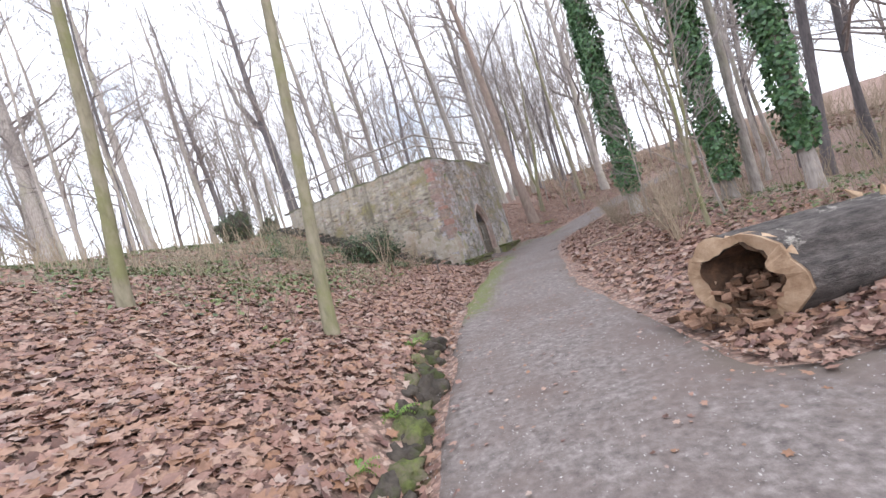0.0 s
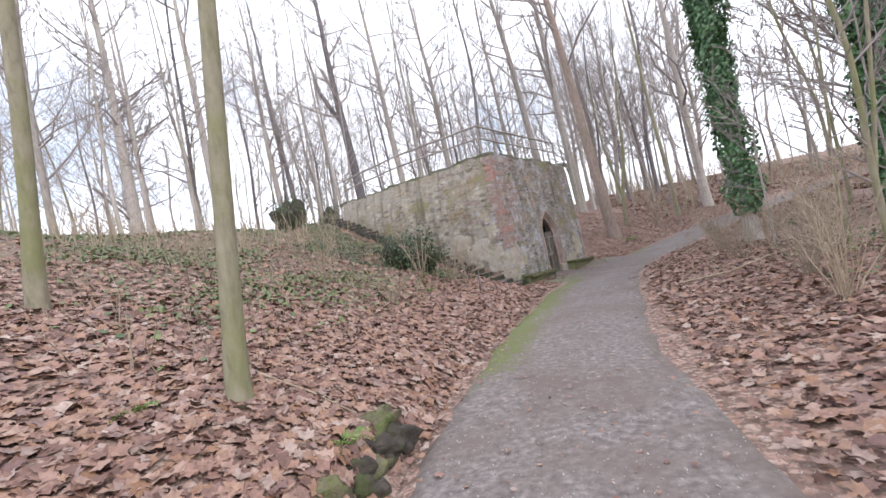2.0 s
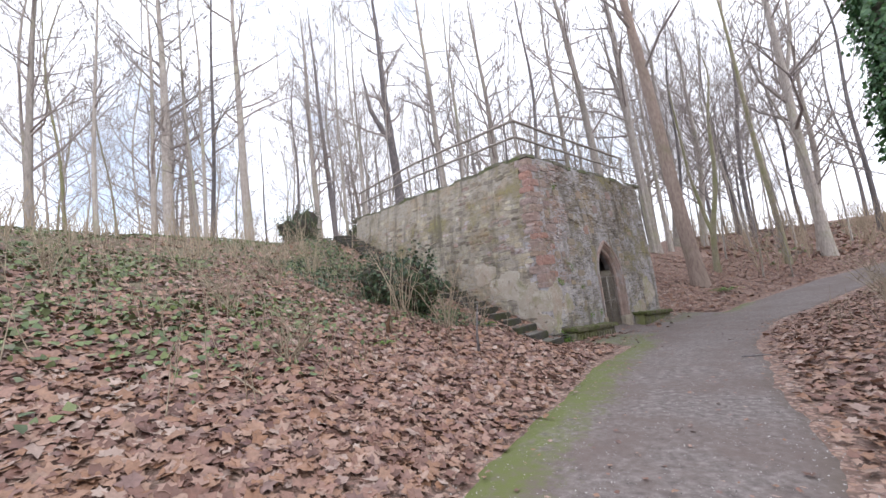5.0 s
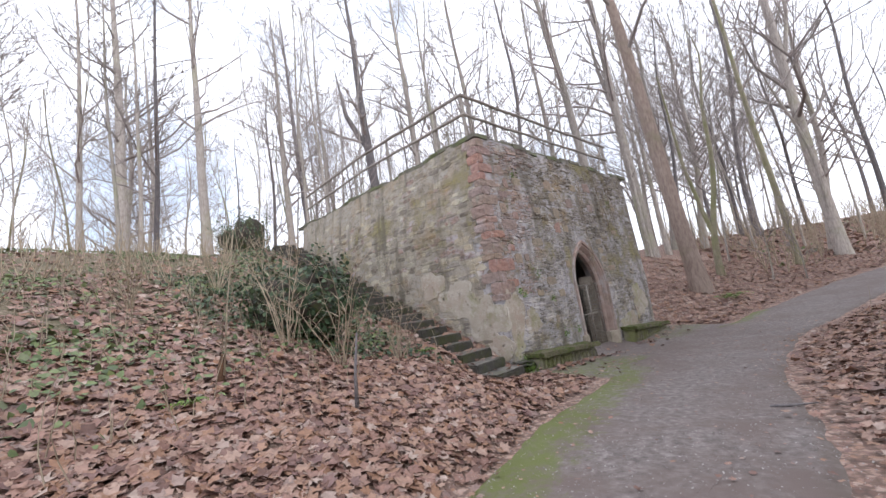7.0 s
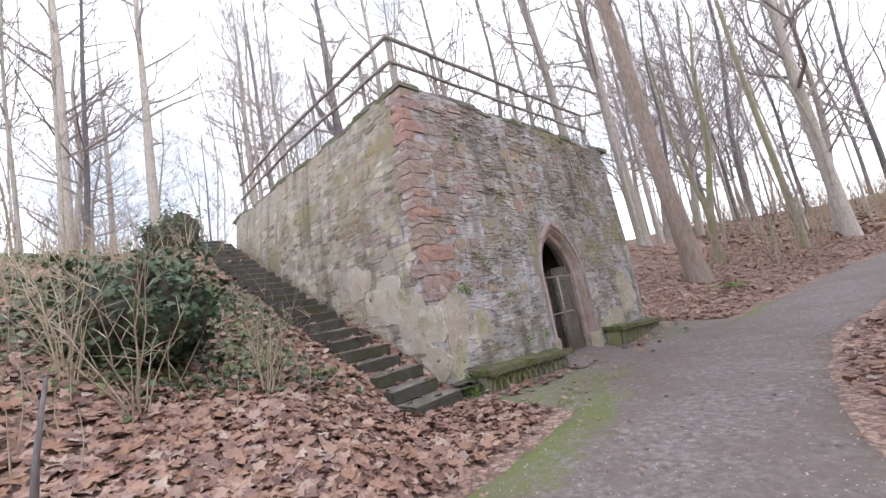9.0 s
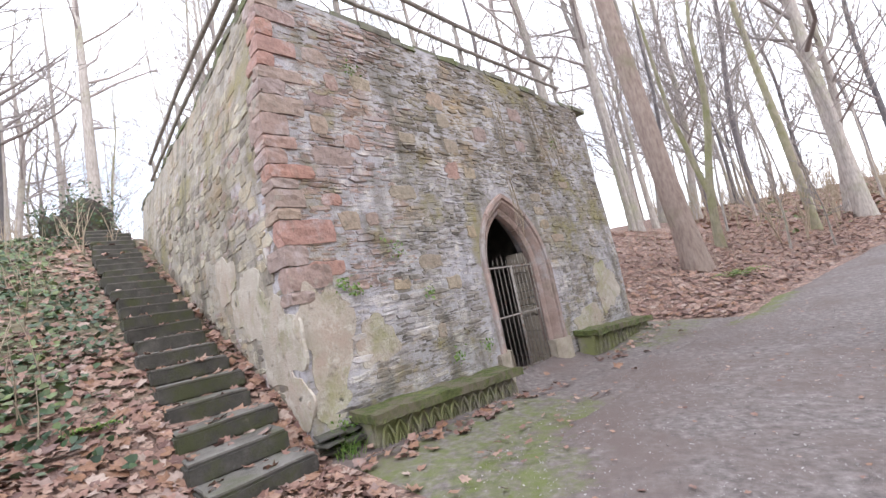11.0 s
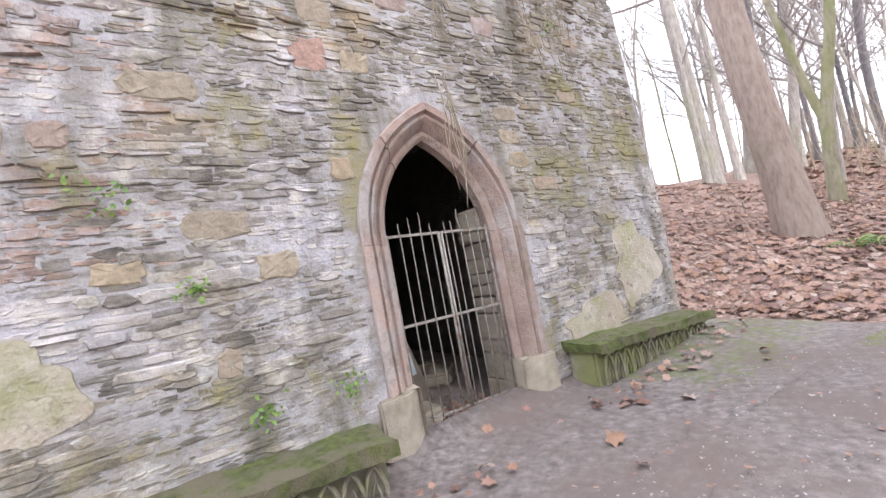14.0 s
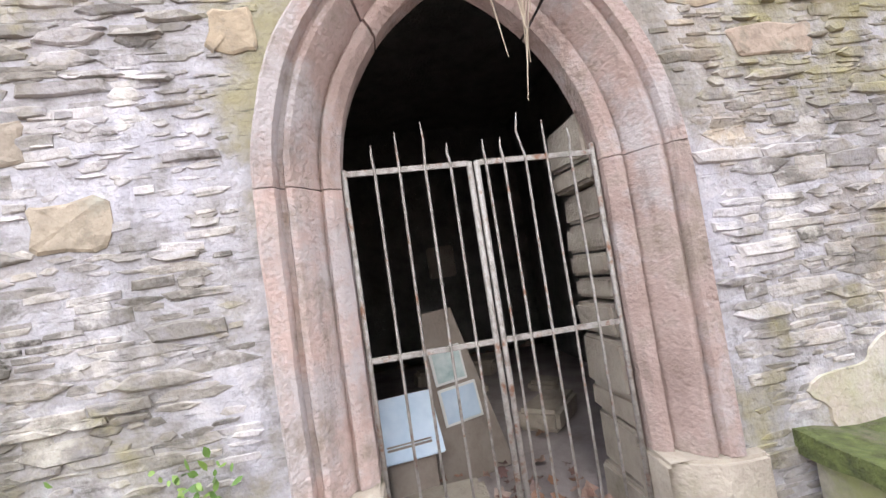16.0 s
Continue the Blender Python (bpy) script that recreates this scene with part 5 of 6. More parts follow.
x, y, rg = scatter(32000, 8, -13, -1, 4, 22, green_chance)
lay_leaves("ground_ivy", x, y, rg, 0.05, 0.11, 0.5, mat_green, "low green ivy creeping over the bank", IVY, 0.05, 0.2)
x, y, rg = scatter(5000, 9, 4.5, 12, 2, 16, lambda x, y: 0.6 * smooth(3.0, 5.0, -along_way(x, y)[0]))
lay_leaves("ground_ivy", x, y, rg, 0.05, 0.10, 0.5, mat_green, "low green growth on the flat woodland floor", IVY, 0.05, 0.2)
x, y, rg = scatter(16000, 19, -8.5, 0.2, 13.0, 21.0, lambda x, y: 0.9 * (building(x, y)[0] > -4.5) * (building(x, y)[0] < -1.15) * smooth(0.0, 0.8, building(x, y)[1]) * smooth(-0.2, 0.5, np.sin(1.5 * x + 0.4) * np.sin(1.3 * y + 0.5 * x) + 0.2))
lay_leaves("ground_ivy", x, y, rg, 0.04, 0.10, 0.6, mat_ivy_dark, "dark ivy creeping over the bank beside the steps", IVY, 0.05, 0.3)
# pebbles on the path
x, y, rg = scatter(36000, 10, -0.6, 6.0, 0.3, 20.5, lambda x, y: 1.0 * ((np.abs(along_way(x, y)[0]) < 1.15) | ((x > 0) & (x < 3.6) & (y < 2.3))))
mat_pebble = palette("pebble", [(0.22, 0.20, 0.195), (0.36, 0.33, 0.32), (0.42, 0.39, 0.375), (0.50, 0.47, 0.45)], 0.85, 30, bump=0.1)
lay_leaves("pebbles", x, y, rg, 0.005, 0.020, 0.3, mat_pebble, "small pale stones trodden into the gravel", OVAL, 0.046, 0.6)


def on_ground(x, y, sink=0.0, rx=0, ry=0, rz=0):
    return pose(x, y, float(ground_height(x, y)) - sink, rx, ry, rz)


# leaves caught at the gate's foot and on the vault's floor
rg = np.random.default_rng(71)
gu, gw = rg.uniform(2.56, 3.5, 230), np.abs(rg.normal(0, 0.5, 230))
gc = np.array([tuple(at_building(a, 0.02 + b, -0.515 + 0.03 * c)) for a, b, c in zip(gu, gw, rg.uniform(size=230))])
tagged(leaf_cloud("fallen_leaves", gc, rg.normal(size=gc.shape) * 0.35 + np.array([0, 0, 1]), rg.uniform(0.05, 0.10, 230), MAPLE, mat_leaf, None, "", 0.5, 13), "brown leaves caught at the foot of the gate", "leaves", kind="stuff")


# ---- shrubs, ivy bush, ferns ----
def shrub_mesh(seed, stems, tall, spread, name="stems"):
    r = random.Random(seed)
    t = Tubes()
    for k in range(stems):
        a = r.uniform(0, 2 * math.pi)
        out = r.uniform(0.1, 1) * spread
        h = tall * r.uniform(0.55, 1)
        p0 = Vector((math.cos(a) * 0.10 * out, math.sin(a) * 0.10 * out, -0.05))
        pts = [p0]
        for i in range(1, 6):
            q = i / 5
            pts.append(p0 + Vector((math.cos(a) * out * q**1.3 + r.uniform(-0.03, 0.03), math.sin(a) * out * q**1.3 + r.uniform(-0.03, 0.03), h * q - 0.15 * out * q * q)))
        r0 = r.uniform(0.006, 0.012)
        t.add(pts, [r0 * (1 - 0.15 * i) for i in range(6)], 4)
        for i in range(2, 6):
            for _ in range(2):
                d = Vector((r.uniform(-1, 1), r.uniform(-1, 1), r.uniform(0.1, 1))).normalized() * h * r.uniform(0.12, 0.3)
                t.add([pts[i], pts[i] + d * 0.5 + Vector((0, 0, 0.01)), pts[i] + d], [r0 * 0.5, r0 * 0.35, r0 * 0.15], 3)
    return t


def shrub(x, y, kind_i, tall, spread, stems, label):
    root = thing("shrub", on_ground(x, y, 0, 0, 0, (x * 77 + y * 31) % 360), label, "shrub", "bare shrubs on the bank")
    shrub_mesh(kind_i, stems, tall, spread).done("branchwork", mat_shrub, root)
    return root


shrub(-2.1, 12.9, 1, 1.5, 0.8, 12, "bare tangled shrub with pale stems beside the ivy")
shrub(-1.3, 12.9, 2, 1.3, 0.7, 10, "bare pale shrub on the leafy bank")
shrub(-1.1, 14.0, 3, 1.2, 0.6, 10, "bare pale shrub beside the steps")
shrub(-2.9, 13.9, 4, 1.6, 0.8, 22, "bare pale shrub behind the ivy bush")
shrub(-3.6, 10.4, 5, 0.9, 0.6, 14, "low bare shrub among the leaves")
shrub(-4.6, 12.6, 6, 1.1, 0.7, 14, "bare shrub among green ivy")
shrub(-1.9, 9.6, 7, 0.7, 0.5, 12, "low bare shrub on the leafy bank")
shrub(-5.6, 15.0, 8, 1.4, 0.8, 16, "bare shrub near the crest")
shrub(-5.8, 9.5, 18, 0.9, 0.7, 12, "low bare shrub on the green bank")
shrub(5.2, 12.2, 9, 1.3, 0.9, 22, "bare straw-coloured shrub beside the path")
shrub(4.9, 9.4, 10, 1.5, 0.9, 24, "bare straw-coloured shrub beside the path")
shrub(5.9, 14.6, 11, 1.1, 0.9, 20, "bare straw-coloured shrub beside the path")
shrub(6.6, 16.2, 12, 1.5, 0.9, 24, "bare shrub at the foot of the ivy-clad tree")
shrub(8.2, 17.0, 13, 1.3, 0.9, 20, "bare shrub at the foot of the ivy-clad tree")
shrub(4.1, 7.6, 14, 1.8, 0.9, 20, "bare straw-coloured shrub behind the log")
shrub(6.0, 10.8, 19, 1.4, 1.0, 22, "bare straw-coloured shrub beside the path")
# twigs hanging over the doorway
r = random.Random(3)


def creeper(u, z, out, n, wide, drop, label):
    hang = thing("hanging_roots", BUILD @ Matrix.Translation((u, out + lean(z), z)), label, "roots", "creepers on the wall")
    for i in range(n):
        a = Vector((r.uniform(-wide, wide), 0, r.uniform(0.2, 0.6)))
        b = a + Vector((r.uniform(-0.5, 0.5) * wide, -0.02, -r.uniform(0.6, 1.0) * drop))
        t = Tubes()
        t.add([a, a.lerp(b, 0.35) + Vector((r.uniform(-0.04, 0.04), -0.01, 0)), a.lerp(b, 0.7) + Vector((r.uniform(-0.05, 0.05), -0.015, 0)), b], [0.0045, 0.004, 0.0035, 0.0015], 4)
        t.done("strand", mat_shrub, hang)


creeper(DOOR_U + 0.17, 1.75, -0.07, 9, 0.07, 1.0, "dry roots hanging over the doorway")
creeper(4.3, 3.2, -0.03, 9, 0.25, 0.8, "thin dry creepers hanging down the wall")
creeper(5.0, 3.2, -0.03, 9, 0.25, 0.8, "thin dry creepers hanging down the wall")
creeper(4.7, 2.6, -0.03, 8, 0.25, 0.7, "thin dry creepers hanging down the wall")
creeper(3.5, 3.0, -0.03, 9, 0.2, 0.8, "thin dry creepers hanging down the wall")


def ivy_mound(x, y, rx, ry, rz, count, seed, name, label, lift=0.0):
    """A mass of ivy over a hidden core: dark core, then leaves in lumps."""
    rg = np.random.default_rng(seed)
    root = thing(name, on_ground(x, y, 0.05), label, "bush")
    bm = bmesh.new()
    bmesh.ops.create_icosphere(bm, subdivisions=3, radius=1)
    for v in bm.verts:
        k = 0.76 + 0.42 * noise.noise(v.co * 2.2 + Vector((seed, 0, 0)))
        v.co = Vector((v.co.x * rx * k, v.co.y * ry * k, max(-0.1, lift + (v.co.z * 0.5 + 0.42) * rz * 2 * k * 0.6)))
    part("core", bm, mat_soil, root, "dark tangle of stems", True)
    d = rg.normal(size=(count, 3))
    d /= np.linalg.norm(d, axis=1, keepdims=True)
    k = np.array([0.82 + 0.44 * noise.noise(Vector(q) * 2.2 + Vector((seed, 0, 0))) for q in d]) * rg.uniform(0.82, 1.22, count)
    c = np.stack([d[:, 0] * rx * k, d[:, 1] * ry * k, np.maximum(0.0, lift + (d[:, 2] * 0.5 + 0.42) * rz * 1.2 * k)], -1)
    leaf_cloud("leaves", c, d + rg.normal(size=d.shape) * 0.5, rg.uniform(0.05, 0.10, count), IVY, mat_ivy_dark, root, "dark green ivy leaves", 0.2, seed)
    return root


ivy_mound(-2.5, 13.8, 0.95, 0.75, 1.15, 4200, 31, "ivy_bush", "dark ivy-covered bush on the bank")
ivy_mound(-9.8, 20.0, 0.95, 0.95, 1.6, 2600, 32, "ivy_bush", "round dark ivy bush at the head of the steps")
ivy_mound(-10.3, 25.2, 0.8, 0.8, 1.6, 1800, 33, "ivy_bush", "dark ivy bush on the crest behind the railing")


def fern(x, y, size, seed, label, mat=None):
    r = random.Random(seed)
    root = thing("fern", on_ground(x, y, 0.0), label, "fern", "ferns on the bank")
    v, f = [], []
    for k in range(9):
        a = 2 * math.pi * k / 9 + r.uniform(-0.3, 0.3)
        l = size * r.uniform(0.7, 1.1)
        for i in range(9):
            q = i / 9
            px, py, pz = math.cos(a) * l * q, math.sin(a) * l * q, 0.03 + size * (0.9 * q - 0.85 * q * q)
            wdt = size * 0.20 * (1 - q) * (0.35 + 0.65 * min(1, q * 5))
            sx, sy = -math.sin(a), math.cos(a)
            step = l / 9 * 0.75
            for sgn in (-1, 1):
                b = len(v)
                v += [(px, py, pz), (px + math.cos(a) * step, py + math.sin(a) * step, pz + 0.01), (px + sx * sgn * wdt + math.cos(a) * step * 0.8, py + sy * sgn * wdt + math.sin(a) * step * 0.8, pz - 0.012)]
                f.append((b, b + 1, b + 2))
    mesh_ob("fronds", v, f, mat or mat_fresh, root)
    return root


fern(-0.71, 4.9, 0.22, 1, "small green fern in the mossy ditch")
fern(-0.70, 3.1, 0.20, 2, "small green fern in the mossy ditch")
fern(-0.80, 2.3, 0.16, 3, "small green fern in the mossy ditch")
fern(-2.1, 4.6, 0.18, 4, "small green fern by a tree's foot")
fern(5.75, 23.25, 0.55, 5, "bright green fern at the foot of the large tree")
fern(5.45, 23.05, 0.42, 6, "bright green fern at the foot of the large tree")
fern(-1.5, 11.0, 0.2, 7, "small green plant among the leaves")
fern(-1.05, 14.9, 0.2, 8, "small green plant beside the steps")


def wall_plant(u, z, size, seed):
    rg = np.random.default_rng(seed)
    root = thing("wall_plant", BUILD @ Matrix.Translation((u, -0.01 + lean(z), z)), "small green plant growing from the wall", "plant", "plants on the wall")
    n = 40
    c = np.stack([rg.normal(size=n) * size * 0.5, -rg.uniform(0.0, 0.05, n), rg.normal(size=n) * size * 0.4 - 0.02], -1)
    leaf_cloud("leaves", c, rg.normal(size=(n, 3)) + np.array([0, -1.5, 0.5]), rg.uniform(0.02, 0.045, n), OVAL, mat_fresh, root, "", 0.2, seed)


for k, (u, z, s) in enumerate(((0.95, 1.42, 0.15), (0.30, 1.12, 0.10), (0.42, 1.05, 0.10), (2.02, 0.17, 0.10), (1.54, 0.15, 0.10), (0.05, -0.08, 0.12), (0.9, 3.5, 0.12), (4.9, 3.1, 0.2), (1.3, 0.9, 0.08))):
    wall_plant(u, z, s, 60 + k)
root = thing("grass_tuft", BUILD @ pose(0.05, -0.12, float(ground_height(*at_building(0.05, -0.12, 0)[:2]))), "tuft of bright green grass at the wall's corner", "grass")
t = Tubes()
for k in range(90):
    a, q = r.uniform(0, 6.28), r.uniform(0, 0.16)
    p = Vector((math.cos(a) * q, math.sin(a) * q, 0))
    d = Vector((r.uniform(-0.08, 0.08), r.uniform(-0.08, 0.08), r.uniform(0.08, 0.2)))
    t.add([p, p + d * 0.6, p + d + Vector((d.x * 0.5, d.y * 0.5, -0.02))], [0.004, 0.003, 0.001], 3)
t.done("turf", mat_fresh, root)

# ---- the mossy broken edge of the bank ----
for k in range(26):
    yy = 1.3 + 0.165 * k + r.uniform(-0.08, 0.08)
    xx = -0.68 + 0.012 * yy + r.uniform(-0.07, 0.07)
    sx, sy, sz = r.uniform(0.09, 0.17), r.uniform(0.12, 0.22), r.uniform(0.08, 0.15)
    clod = thing("mossy_clod", pose(xx, yy, float(ground_height(xx, yy)) - 0.055, 0, 0, r.uniform(0, 360)), "dark clod of earth grown over with moss at the bank's edge", "clod", "broken edge of the bank")
    bm = bmesh.new()
    bmesh.ops.create_icosphere(bm, subdivisions=3, radius=1)
    for v in bm.verts:
        q = 1 + 0.7 * noise.noise(v.co * 1.8 + Vector((k, 0, 0))) + 0.35 * noise.noise(v.co * 5 + Vector((0, k, 0)))
        v.co = Vector((v.co.x * sx * q, v.co.y * sy * q, v.co.z * sz * q))
    part("lump", bm, mat_moss if k % 3 == 1 else mat_soil, clod, "", True)


# ---- the hollow log ----
mat_crumb = material("crumbling_wood", [(0.13, 0.07, 0.045), (0.26, 0.15, 0.10), (0.40, 0.26, 0.18)], 14, 8, 0.95, 0.7, 50, vary=0.3)
def hollow_log():
    root = thing("hollow_log", on_ground(2.12, 3.22), "great hollow fallen log with a pale sawn end and rotten heart", "log")
    ax = Vector((0.99, -0.06, -0.03)).normalized()
    side, up = Vector((-ax.y, ax.x, 0)), Vector((0, 0, 1))
    cut = Vector((-0.90, -0.43, 0.05)).normalized()
    centre = Vector((0, 0, 0.335))
    n, length = 40, 3.6

    def ring(rad, wob, seed):
        out = []
        for i in range(n):
            a = 2 * math.pi * i / n
            q = rad * (1 + wob * noise.noise((math.cos(a) * 1.5, math.sin(a) * 1.5, seed)) + 0.5 * wob * noise.noise((math.cos(a) * 4, math.sin(a) * 4, seed)))
            out.append(side * math.cos(a) * q * 1.04 + up * math.sin(a) * q)
        return out

    def at(off, s):
        """The point off the axis on the slanting cut, then s metres along the log."""
        k = -(off.dot(cut)) / ax.dot(cut)
        return centre + off + ax * (k + s)

    outer, inner = ring(0.36, 0.16, 1.0), ring(0.235, 0.30, 2.0)
    v, f = [], []
    steps = 14
    for j in range(steps + 1):
        s = length * j / steps
        for i, o in enumerate(outer):
            q = 1 + 0.06 * noise.noise((s * 1.2, i * 0.35, 3)) + 0.03 * noise.noise((s * 4, i * 0.9, 5))
            v.append(at(o, 0) + ax * s * (1.0) + o * (q - 1) if j == 0 else at(o, 0) * 1.0 + ax * s + o * (q - 1))
    for j in range(steps):
        for i in range(n):
            i2 = (i + 1) % n
            f.append((j * n + i, (j + 1) * n + i, (j + 1) * n + i2, j * n + i2))
    f.append(tuple(range(steps * n, steps * n + n)))
    mesh_ob("bark", v, f, mat_logbark, root, "dark weathered bark with bare grey streaks", True)
    v, f = [], []
    for o in outer:
        v.append(at(o * 0.985, -0.012))
    for o, o2 in zip(inner, outer):
        v.append(at(o, -0.01 + 0.07 * noise.noise(o * 7)))
    for i in range(n):
        i2 = (i + 1) % n
        f.append((i, i2, n + i2, n + i))
    for i in range(n):
        v.append(at(outer[i], 0.05))
    for i in range(n):
        i2 = (i + 1) % n
        f.append((2 * n + i, 2 * n + i2, i2, i))
    mesh_ob("sawn_face", v, f, mat_cutwood, root, "pale brown sawn ring of wood")
    v, f = [], []
    for j in range(7):
        s = 1.5 * j / 6
        for i, o in enumerate(inner):
            v.append(at(o * (1 - 0.05 * j + 0.18 * noise.noise((i * 0.6, j * 1.3, 7))), s - 0.02))
    for j in range(6):
        for i in range(n):
            i2 = (i + 1) % n
            f.append((j * n + i, j * n + i2, (j + 1) * n + i2, (j + 1) * n + i))
    f.append(tuple(range(6 * n, 7 * n)))
    mesh_ob("hollow", v, f, mat_rotten, root, "rotten dark brown hollow", True)
    for k in range(150):
        if k < 95:
            o = side * r.uniform(-0.22, 0.22) + up * r.uniform(-0.25, -0.03)
            if o.length > 0.265:
                continue
            p = at(o, r.uniform(-0.03, 0.30) + 0.9 * max(0, o.z + 0.10))
        else:
            p = at(side * r.uniform(-0.38, 0.34) + up * -0.32, -r.uniform(0.0, 0.34)) + Vector((0, 0, r.uniform(-0.01, 0.06)))
        bm = box(r.uniform(0.04, 0.13), r.uniform(0.03, 0.07), r.uniform(0.02, 0.05), 0.0, 0.009)
        ob = part("wood_crumb", bm, r.choice((mat_rotten, mat_crumb, mat_crumb)), root)
        ob.matrix_basis = pose(p.x, p.y, p.z, r.uniform(-30, 30), r.uniform(-30, 30), r.uniform(0, 360))
    for k in range(7):
        p = centre + ax * (1.1 + 0.12 * k) + up * 0.29 + side * r.uniform(-0.1, 0.22)
        t = Tubes()
        t.add([p, p + Vector((r.uniform(-0.05, 0.05), 0, 0.08)), p + Vector((r.uniform(-0.1, 0.08), 0, r.uniform(0.12, 0.2)))], [0.05, 0.035, 0.006], 5)
        t.done("splinter", mat_cutwood, root, "pale broken splinter of wood")


hollow_log()
rg = np.random.default_rng(41)
cx_, cy_ = rg.uniform(1.7, 4.8, 1300), rg.uniform(2.0, 3.1, 1300)
keep = rg.uniform(size=1300) < smooth(2.0, 2.7, cy_)
lay_leaves("fallen_leaves", cx_[keep], cy_[keep], rg, 0.04, 0.09, 0.35, mat_leaf, "brown leaves and rotten wood before the log", lift=0.03)


# ---- sticks and small stumps ----
def stick(pts, rad, label, mat=None):
    root = thing("fallen_branch", Matrix.Translation(pts[0]), label, "branch", "sticks on the ground")
    t = Tubes()
    p = [Vector(q) - Vector(pts[0]) for q in pts]
    t.add(p, [rad * (1 - 0.6 * i / (len(p) - 1)) for i in range(len(p))], 5, True)
    t.done("wood", mat or mat_shrub, root)


def lie(x, y, up=0.05):
    return (x, y, float(ground_height(x, y)) + up)


stick([lie(-2.1, 5.6), lie(-1.7, 5.45), lie(-1.25, 5.4), lie(-0.8, 5.25, 0.06)], 0.012, "thin bare branch lying on the leaves")
stick([lie(-1.9, 8.9), lie(-1.5, 8.8), lie(-1.2, 8.9)], 0.010, "thin bare branch lying on the leaves")
stick([lie(-0.48, 11.85, 0), lie(-0.47, 11.87, 0.35), lie(-0.42, 11.9, 0.75)], 0.022, "bare upright stick in the leaves", mat_bark_dark)
stick([lie(-1.7, 11.5, -0.05), lie(-1.72, 11.52, 0.14), lie(-1.66, 11.5, 0.30)], 0.045, "short broken stump in the leaves", mat_rotten)
stick([lie(-1.66, 11.5, 0.1), lie(-1.62, 11.56, 0.8), lie(-1.52, 11.6, 1.5)], 0.010, "thin upright sapling from a stump")
stick([lie(3.0, 12.9, 0.03), lie(3.2, 12.85, 0.035), lie(3.35, 12.9, 0.03)], 0.014, "short stick lying on the path", mat_bark_dark)
stick([lie(1.5, 7.6, 0.03), lie(1.6, 7.75, 0.03)], 0.010, "short stick lying on the path", mat_bark_dark)
stick([lie(3.4, 10.6, 0.05), lie(4.2, 10.5, 0.10), lie(5.0, 10.7, 0.2), lie(5.6, 10.6, 0.3)], 0.02, "thin bare branch lying beside the path")
stick([lie(4.6, 12.3, 0.05), lie(4.3, 11.6, 0.10), lie(4.2, 11.0, 0.08)], 0.016, "thin bare branch lying beside the path")
stick([lie(-3.0, 4.0), lie(-2.6, 3.7), lie(-2.2, 3.65)], 0.014, "thin bare branch lying on the leaves")

# ---- thin dry stems standing all over the bank and the flat ----
rg = np.random.default_rng(61)
t = Tubes()
sx_, sy_ = np.concatenate([rg.uniform(-13, 0, 1500), rg.uniform(4, 16, 1100)]), np.concatenate([rg.uniform(5, 21, 1500), rg.uniform(4, 30, 1100)])
sd, ss = along_way(sx_, sy_)
su, sw = building(sx_, sy_)
ok = ((sd > 2.6) | (sd < -1.9)) & ~((su > -1.7) & (su < 6.5) & (sw > -1.5))
for x, y in zip(sx_[ok], sy_[ok]):
    h = rg.uniform(0.2, 0.75)
    p = Vector((x, y, float(ground_height(x, y)) - 0.03))
    d = Vector((rg.normal() * 0.22, rg.normal() * 0.22, 1)) * h
    t.add([p, p + d * 0.55 + Vector((rg.normal() * 0.03, rg.normal() * 0.03, 0)), p + d], [0.006, 0.0045, 0.002], 3)
tagged(t.done("dry_stems", mat_shrub, None), "thin dry stems standing in the leaf litter", "undergrowth", kind="stuff")


